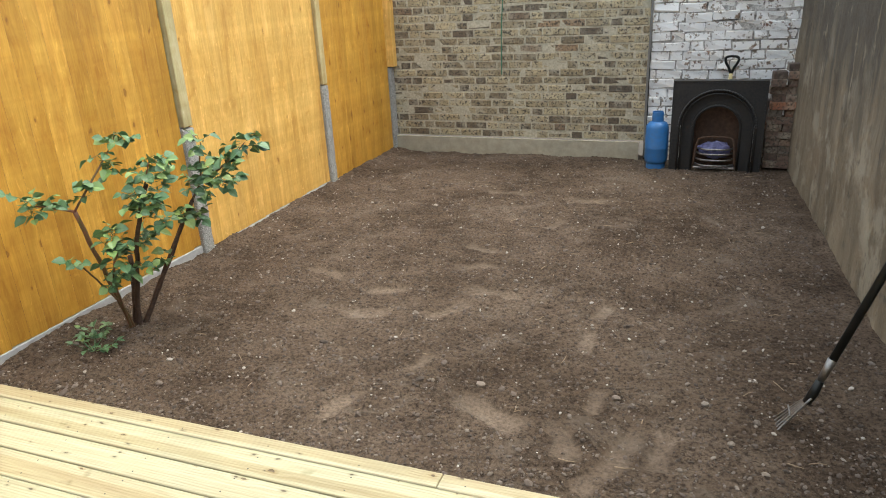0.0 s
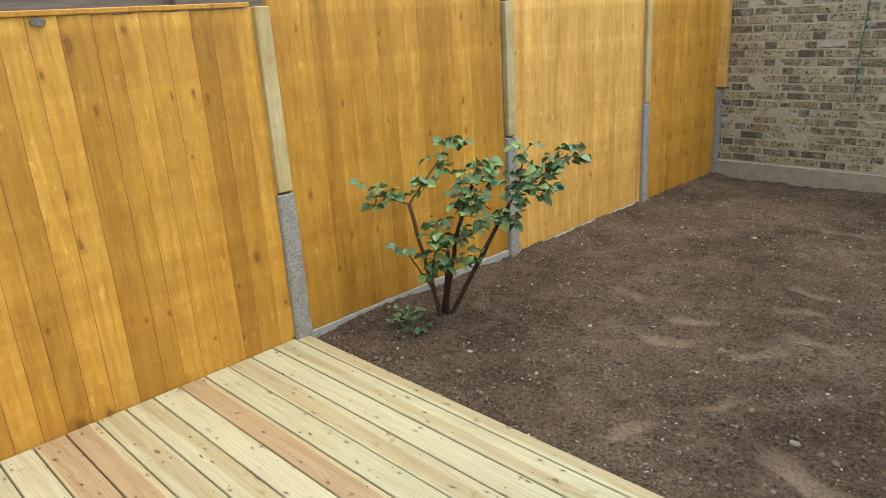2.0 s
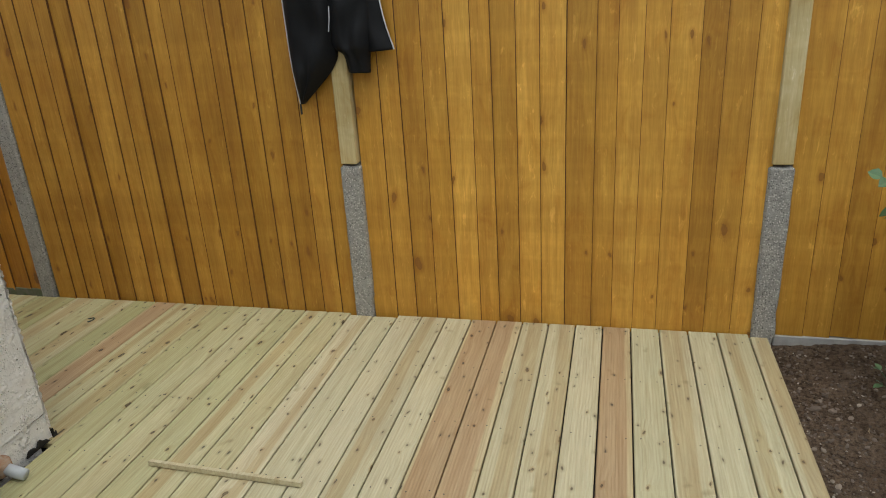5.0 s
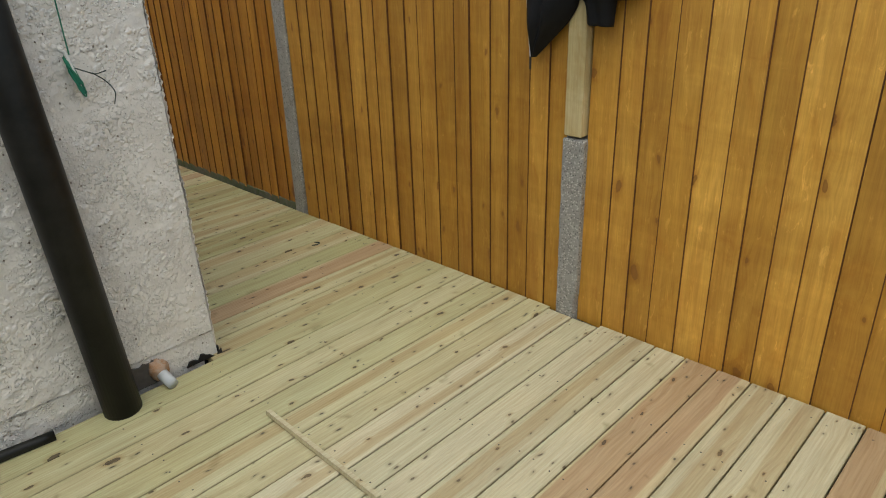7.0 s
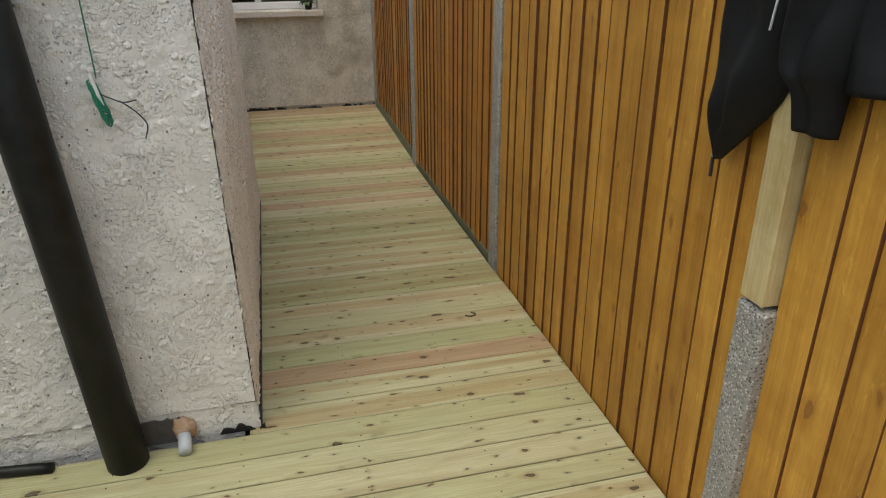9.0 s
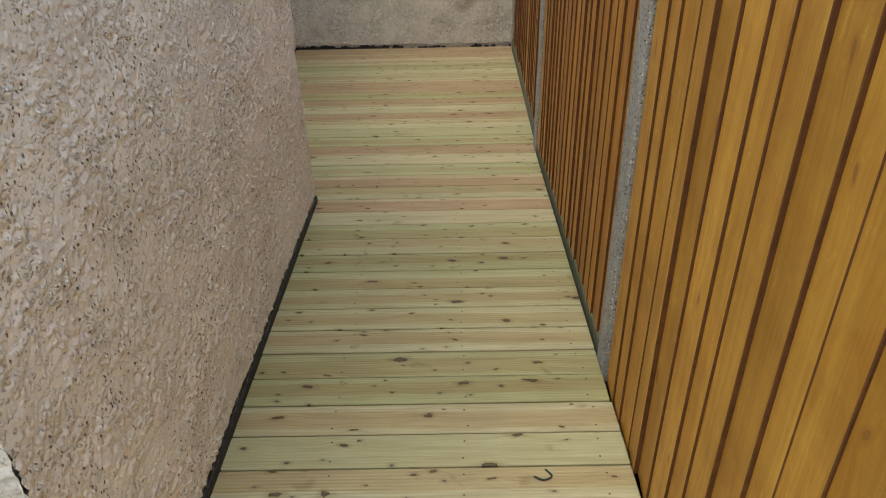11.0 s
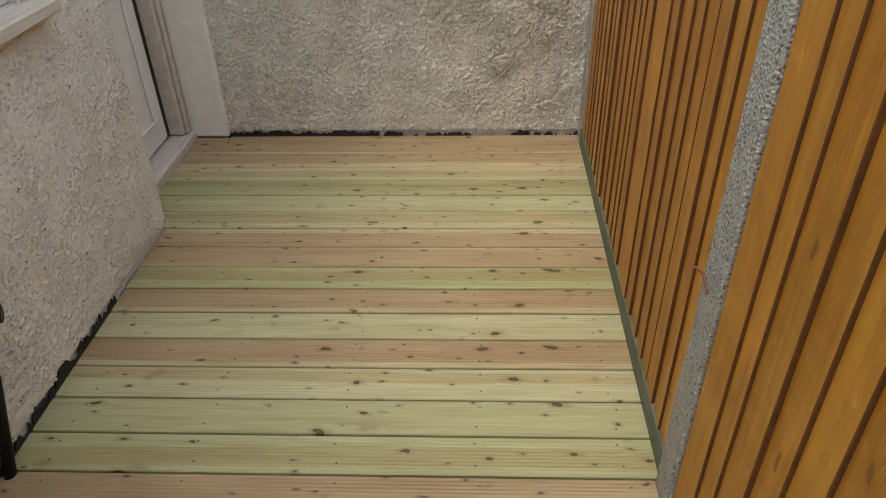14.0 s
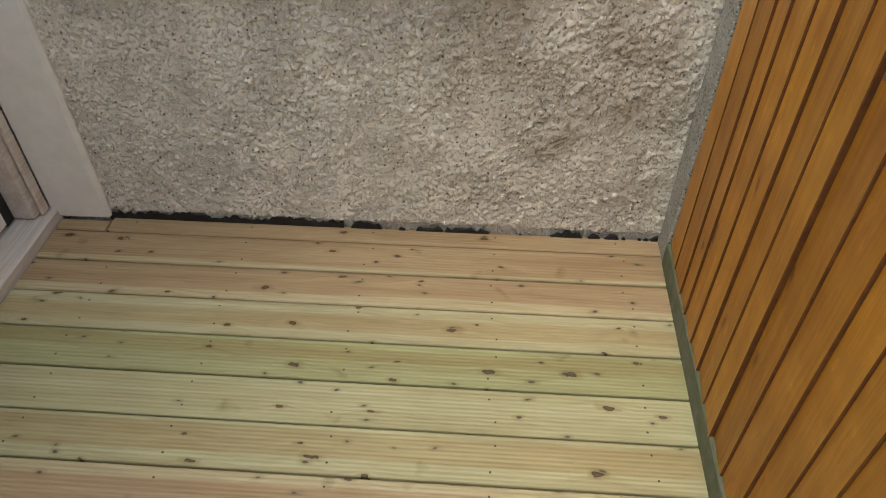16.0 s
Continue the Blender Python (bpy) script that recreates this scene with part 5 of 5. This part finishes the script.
thing("green_string", bm, M_STRING, "green string hanging down the brick wall", "string")
bm = bmesh.new()
bmesh.ops.create_icosphere(bm, subdivisions=2, radius=0.022)
for v in bm.verts:
    v.co = Vector((-1.704, 7.05, 1.55)) + Vector((v.co.x, v.co.y * 0.6, v.co.z * 1.4)) * (1 + 0.5 * noise.noise(v.co * 90))
thing("string_knot", bm, M_STRING, "knotted bundle of green string on the brick wall", "string")

ob = empty("slatted_screen", (0.35, 7.22, 1.47), "white painted slatted timber screen on top of the whitewashed wall", "screen")
for k in range(12):
    part("slat", boxed(-0.32, 1.05, 7.205, 7.225, 1.475 + 0.062 * k, 1.515 + 0.062 * k, 0.003), M_PAINT, ob)
for x in (-0.29, 0.36, 1.0):
    part("upright", boxed(x - 0.025, x + 0.025, 7.226, 7.27, 1.47, 2.23, 0.003), M_PAINT, ob)

# right-hand boundary wall, slightly out of square
bm = rough_sheet((1.30, -0.75, -0.35), (-0.42, 7.85, 0), (0, 0, 2.6), 200, 70, lambda p: -0.012 * noise.noise(p * 2.2) - 0.006 * noise.noise(p * 9) - 0.003 * noise.noise(p * 30))
bmesh.ops.reverse_faces(bm, faces=bm.faces)
RIGHT = tagged(empty("wall_east", (1.2, 3, -0.35), "stained grey-brown rendered boundary wall", "wall", "structure"))
part("render_coat", bm, M_RIGHT_WALL, RIGHT, smooth=True)
bm = bmesh.new()
v = [bm.verts.new(p) for p in ((1.325, -0.75, -0.35), (0.905, 7.1, -0.35), (1.105, 7.1, -0.35), (1.525, -0.75, -0.35))]
f = bm.faces.new(v)
r = bmesh.ops.extrude_face_region(bm, geom=[f])
bmesh.ops.translate(bm, verts=[g for g in r["geom"] if isinstance(g, bmesh.types.BMVert)], vec=(0, 0, 2.6))
bmesh.ops.recalc_face_normals(bm, faces=bm.faces)
part("masonry", bm, M_RIGHT_WALL, RIGHT)


def arch_plate(bm, cx, y0, y1, xl, xr, z0, z1, half, spring):
    """A plate with an arched opening through it."""
    n = 24
    inner = [(cx - half, z0)] + [(cx - half * math.cos(math.pi * k / n), spring + half * math.sin(math.pi * k / n)) for k in range(n + 1)] + [(cx + half, z0)]
    outer = [(xl, z0)]
    for x, z in inner[1:-1]:
        a = math.atan2(z - spring, x - cx)
        dx, dz = math.cos(a), math.sin(a)
        t = min(((xr - cx) / dx if dx > 1e-6 else (xl - cx) / dx if dx < -1e-6 else 9e9), ((z1 - spring) / dz if dz > 1e-6 else 9e9))
        outer.append((cx + dx * t, spring + dz * t))
    outer.append((xr, z0))
    lay = [[bm.verts.new((x, y, z)) for x, z in ring] for y in (y0, y1) for ring in (inner, outer)]
    fi, fo, bi, bo = lay
    for k in range(len(inner) - 1):
        bm.faces.new((fi[k], fi[k + 1], fo[k + 1], fo[k]))
        bm.faces.new((bi[k], bo[k], bo[k + 1], bi[k + 1]))
        bm.faces.new((fi[k], bi[k], bi[k + 1], fi[k + 1]))
        bm.faces.new((fo[k], fo[k + 1], bo[k + 1], bo[k]))
    bmesh.ops.recalc_face_normals(bm, faces=bm.faces)
    # the two top corners
    for k in range(len(outer) - 1):
        (xa, za), (xb, zb) = outer[k], outer[k + 1]
        if (abs(za - z1) < 1e-6) != (abs(zb - z1) < 1e-6):
            x = xl if xa < cx else xr
            for ring, y in ((fo, y0), (bo, y1)):
                bm.faces.new((ring[k], bm.verts.new((x, y, z1)), ring[k + 1]))
    bmesh.ops.recalc_face_normals(bm, faces=bm.faces)
    return bm


def fireplace():
    y, z0, z1, xl, xr = 6.67, -0.125, 0.665, -0.088, 0.668
    cx = (xl + xr) / 2
    ob = empty("fireplace", (cx, y, z0), "black cast iron arched fireplace insert standing on the soil", "fireplace")
    bm = bmesh.new()
    arch_plate(bm, cx, y, y + 0.02, xl, xr, z0, z1, 0.300, 0.290)
    for sx in (xl, xr):
        box(bm, min(sx, sx + (0.012 if sx == xl else -0.012)), max(sx, sx + (0.012 if sx == xl else -0.012)), y - 0.004, y + 0.07, z0, z1)
    box(bm, xl, xr, y - 0.004, y + 0.07, z1 + 0.001, z1 + 0.013)
    part("surround", bm, M_IRON, ob)
    bm = bmesh.new()
    for r, w in ((0.312, 0.010), (0.286, 0.006)):
        tube(bm, [(cx - r, y - 0.004, z0)] + [(cx - r * math.cos(math.pi * k / 28), y - 0.004, 0.285 + r * math.sin(math.pi * k / 28)) for k in range(29)] + [(cx + r, y - 0.004, z0)], w, 8)
    part("arch_moulding", bm, M_IRON, ob, smooth=True)
    bm = bmesh.new()
    for k in range(44):
        a = math.pi * k / 43
        q = bmesh.ops.create_icosphere(bm, subdivisions=1, radius=0.010)
        bmesh.ops.translate(bm, verts=q["verts"], vec=(cx - 0.314 * math.cos(a), y - 0.012, 0.288 + 0.314 * math.sin(a)))
    part("rope_beading", bm, plain("worn_iron_beading", (0.10, 0.10, 0.10), 0.4, 0.6), ob, "worn silvery rope beading")
    bm = bmesh.new()
    arch_plate(bm, cx, y + 0.03, y + 0.05, cx - 0.298, cx + 0.298, z0, 0.50, 0.185, 0.27)
    part("inner_plate", bm, M_IRON, ob)
    bm = tube(bmesh.new(), [(cx - 0.192, y + 0.026, z0)] + [(cx - 0.192 * math.cos(math.pi * k / 24), y + 0.026, 0.27 + 0.192 * math.sin(math.pi * k / 24)) for k in range(25)] + [(cx + 0.192, y + 0.026, z0)], 0.011, 8)
    part("inner_moulding", bm, M_IRON, ob, smooth=True)
    # ring between the outer plate and the inner one
    bm = bmesh.new()
    n = 24
    a = [(cx - 0.300 * math.cos(math.pi * k / n), 0.290 + 0.300 * math.sin(math.pi * k / n)) for k in range(n + 1)]
    b = [(cx - 0.18 * math.cos(math.pi * k / n), 0.27 + 0.18 * math.sin(math.pi * k / n)) for k in range(n + 1)]
    va, vb = [bm.verts.new((x, y + 0.019, z)) for x, z in a], [bm.verts.new((x, y + 0.036, z)) for x, z in b]
    for k in range(n):
        bm.faces.new((va[k], va[k + 1], vb[k + 1], vb[k]))
    part("splayed_ring", bm, M_IRON, ob, smooth=True)
    bm = boxed(cx - 0.19, cx + 0.19, y + 0.17, y + 0.19, z0, 0.48)
    box(bm, cx - 0.21, cx - 0.191, y + 0.05, y + 0.19, z0, 0.48)
    box(bm, cx + 0.191, cx + 0.21, y + 0.05, y + 0.19, z0, 0.48)
    part("fireback", bm, M_RUST, ob, "rusty brown fireback")
    for z, half, out in ((-0.05, 0.165, 0.05), (0.0, 0.165, 0.055), (0.05, 0.16, 0.05), (0.09, 0.15, 0.03)):
        bm = tube(bmesh.new(), curve_points((cx - half, y + 0.04, z), (cx - half * 0.6, y - out * 0.7, z), (cx, y - out, z), (cx + half * 0.6, y - out * 0.7, z), (cx + half, y + 0.04, z)), 0.0085, 7)
        part("grate_bar", bm, M_STEEL, ob, "worn steel-grey basket bar", True)
    bm = bmesh.new()
    tube(bm, curve_points((cx - 0.17, y - 0.01, -0.05), (cx - 0.15, y - 0.01, 0.14), (cx - 0.10, y + 0.0, 0.19), (cx + 0.10, y + 0.0, 0.19), (cx + 0.15, y - 0.01, 0.14), (cx + 0.17, y - 0.01, -0.05)), 0.010, 7)
    part("basket_frame", bm, M_RUST, ob, smooth=True)
    bm = boxed(cx - 0.17, cx + 0.17, y - 0.03, y + 0.05, -0.085, -0.065, 0.005)
    part("ash_lip", bm, M_STEEL, ob)
    box_b = bmesh.new()
    bmesh.ops.create_icosphere(box_b, subdivisions=3, radius=1.0)
    for v in box_b.verts:
        n0 = 1 + 0.3 * noise.noise(v.co * 3.1)
        v.co = Vector((cx + v.co.x * 0.13 * n0, y + 0.06 + v.co.y * 0.07, 0.07 + v.co.z * 0.075 * n0))
    thing("fuel_bag", box_b, M_FUEL, "crumpled blue and white plastic bag lying in the grate", "bag")


fireplace()


def gas_bottle():
    x, y, z = -0.205, 6.74, soil_level(0, 6.74) - 0.005
    ob = empty("gas_bottle", (x, y, z), "scuffed blue gas cylinder standing beside the fireplace", "gas cylinder")
    part("body", lathe(bmesh.new(), [(0.085, z + 0.055), (0.098, z + 0.07), (0.101, z + 0.10), (0.101, z + 0.19), (0.1025, z + 0.193), (0.101, z + 0.197), (0.101, z + 0.365), (0.095, z + 0.395), (0.075, z + 0.42), (0.048, z + 0.432), (0.03, z + 0.435)], x, y), M_GAS, ob, smooth=True)
    part("foot_ring", lathe(bmesh.new(), [(0.083, z), (0.085, z + 0.002), (0.083, z + 0.056), (0.08, z + 0.058)], x, y), M_GAS, ob, "worn pale foot ring")
    bm = bmesh.new()
    for k in range(22):
        a0, a1 = 0.6 + 5.4 * k / 22, 0.6 + 5.4 * (k + 1) / 22
        v = [bm.verts.new((x + r * math.cos(a), y + r * math.sin(a), zz)) for r, a, zz in ((0.052, a0, z + 0.425), (0.052, a1, z + 0.425), (0.050, a1, z + 0.515), (0.050, a0, z + 0.515))]
        w = [bm.verts.new((x + (r - 0.004) * math.cos(a), y + (r - 0.004) * math.sin(a), zz)) for r, a, zz in ((0.052, a0, z + 0.425), (0.052, a1, z + 0.425), (0.050, a1, z + 0.515), (0.050, a0, z + 0.515))]
        bm.faces.new(v)
        bm.faces.new(w[::-1])
        bm.faces.new((v[3], v[2], w[2], w[3]))
    collar = part("collar", bm, M_GAS, ob)
    part("valve", lathe(bmesh.new(), [(0.016, z + 0.41), (0.016, z + 0.46), (0.011, z + 0.462), (0.011, z + 0.49)], x, y, 14), M_BRASS, collar, "dull brass valve")


gas_bottle()


def brick_pile():
    """Loose bricks stacked in uneven courses between the fireplace and the wall."""
    rng = random.Random(77)
    shapes = [brick_mesh("loose_brick", 0.205, 0.1, 0.062, 80 + k, M_LOOSE_BRICK) for k in range(3)]
    halves = [brick_mesh("half_brick", 0.11, 0.1, 0.062, 90 + k, M_LOOSE_BRICK) for k in range(2)]
    z = soil_level(0.8, 6.85) + 0.022
    for row in range(14):
        wide = row % 2 == 0
        spots = [(0.80, shapes)] if wide and row < 12 else [(0.757, halves), (0.868, halves)]
        if row == 13:
            spots = [(0.868, halves)]
        for x, pool in spots:
            o = new("loose_brick", rng.choice(pool))
            o.location = (x + rng.uniform(-0.012, 0.012), 6.80 + rng.uniform(-0.02, 0.02), z + 0.031)
            o.rotation_euler = (rng.uniform(-0.02, 0.02), rng.uniform(-0.012, 0.012), rng.uniform(-0.09, 0.09))
            tagged(o, "old reclaimed brick in an uneven dry stack", "brick", "stacked loose bricks")
        z += 0.0635
    for k in range(9):
        o = new("loose_brick", rng.choice(halves))
        o.location = (0.715 + rng.uniform(-0.01, 0.01), 6.915 + rng.uniform(-0.005, 0.01), soil_level(0.8, 6.9) + 0.05 + k * 0.0635)
        o.rotation_euler = (0, rng.uniform(-0.02, 0.02), rng.uniform(-0.1, 0.1))
        tagged(o, "old reclaimed brick in an uneven dry stack", "brick", "stacked loose bricks")


brick_pile()


def spade():
    ob = empty("spade", (0.37, 6.92, -0.1), "garden spade standing behind the fireplace, its black handle showing", "spade")
    part("shaft", tube(bmesh.new(), [(0.37, 6.93, 0.1), (0.37, 6.945, 0.40), (0.369, 6.955, 0.70)], 0.016, 12), M_POST_WOOD, ob, "wooden shaft", True)
    bm = tube(bmesh.new(), curve_points((0.369, 6.955, 0.69), (0.348, 6.957, 0.745), (0.318, 6.958, 0.80), (0.322, 6.958, 0.835), (0.369, 6.958, 0.845), (0.416, 6.958, 0.835), (0.420, 6.958, 0.80), (0.390, 6.957, 0.745), (0.369, 6.955, 0.69)), 0.011, 8)
    part("handle", bm, M_BLACK_PIPE, ob, "black D-shaped grip", True)
    part("blade", boxed(0.28, 0.46, 6.915, 6.925, -0.14, 0.12, 0.003), M_STEEL, ob, "steel blade")


spade()


def hand_cultivator():
    ob = empty("garden_cultivator", (0.56, 2.80, -0.09), "long-handled garden fork with thin wire tines, leaning on the wall", "garden fork")
    foot, top = Vector((0.715, 2.82, 0.205)), Vector((1.085, 2.98, 1.22))
    d = (top - foot).normalized()
    part("shaft", tube(bmesh.new(), [foot, foot.lerp(top, 0.5), top], 0.0155, 14), M_BLACK_PIPE, ob, "dark coated shaft", True)
    part("ferrule", tube(bmesh.new(), [foot - d * 0.075, foot + d * 0.02], [0.013, 0.018], 12), M_STEEL, ob, "worn steel ferrule", True)
    neck = foot - d * 0.075
    bm = tube(bmesh.new(), [neck, neck - d * 0.05 + Vector((0.0, 0, -0.004)), neck - d * 0.09 + Vector((-0.005, 0, -0.01))], [0.015, 0.019, 0.016], 10)
    part("socket", bm, M_BLACK_PIPE, ob, smooth=True)
    for k in range(5):
        s = (k - 2) * 0.018
        a = neck - d * 0.07
        part("tine", tube(bmesh.new(), curve_points(a + Vector((0, s * 0.4, 0)), (0.575, 2.80 + s * 1.2, -0.055), (0.545, 2.79 + s * 1.7, -0.082), (0.485, 2.77 + s * 2.3, -0.078), (0.470, 2.765 + s * 2.4, -0.10)), 0.0048, 6), M_STEEL, ob, smooth=True)
    part("tie_bar", tube(bmesh.new(), [(0.60, 2.765, -0.01), (0.60, 2.80, -0.008), (0.60, 2.845, -0.01)], 0.003, 6), M_STEEL, ob)


hand_cultivator()
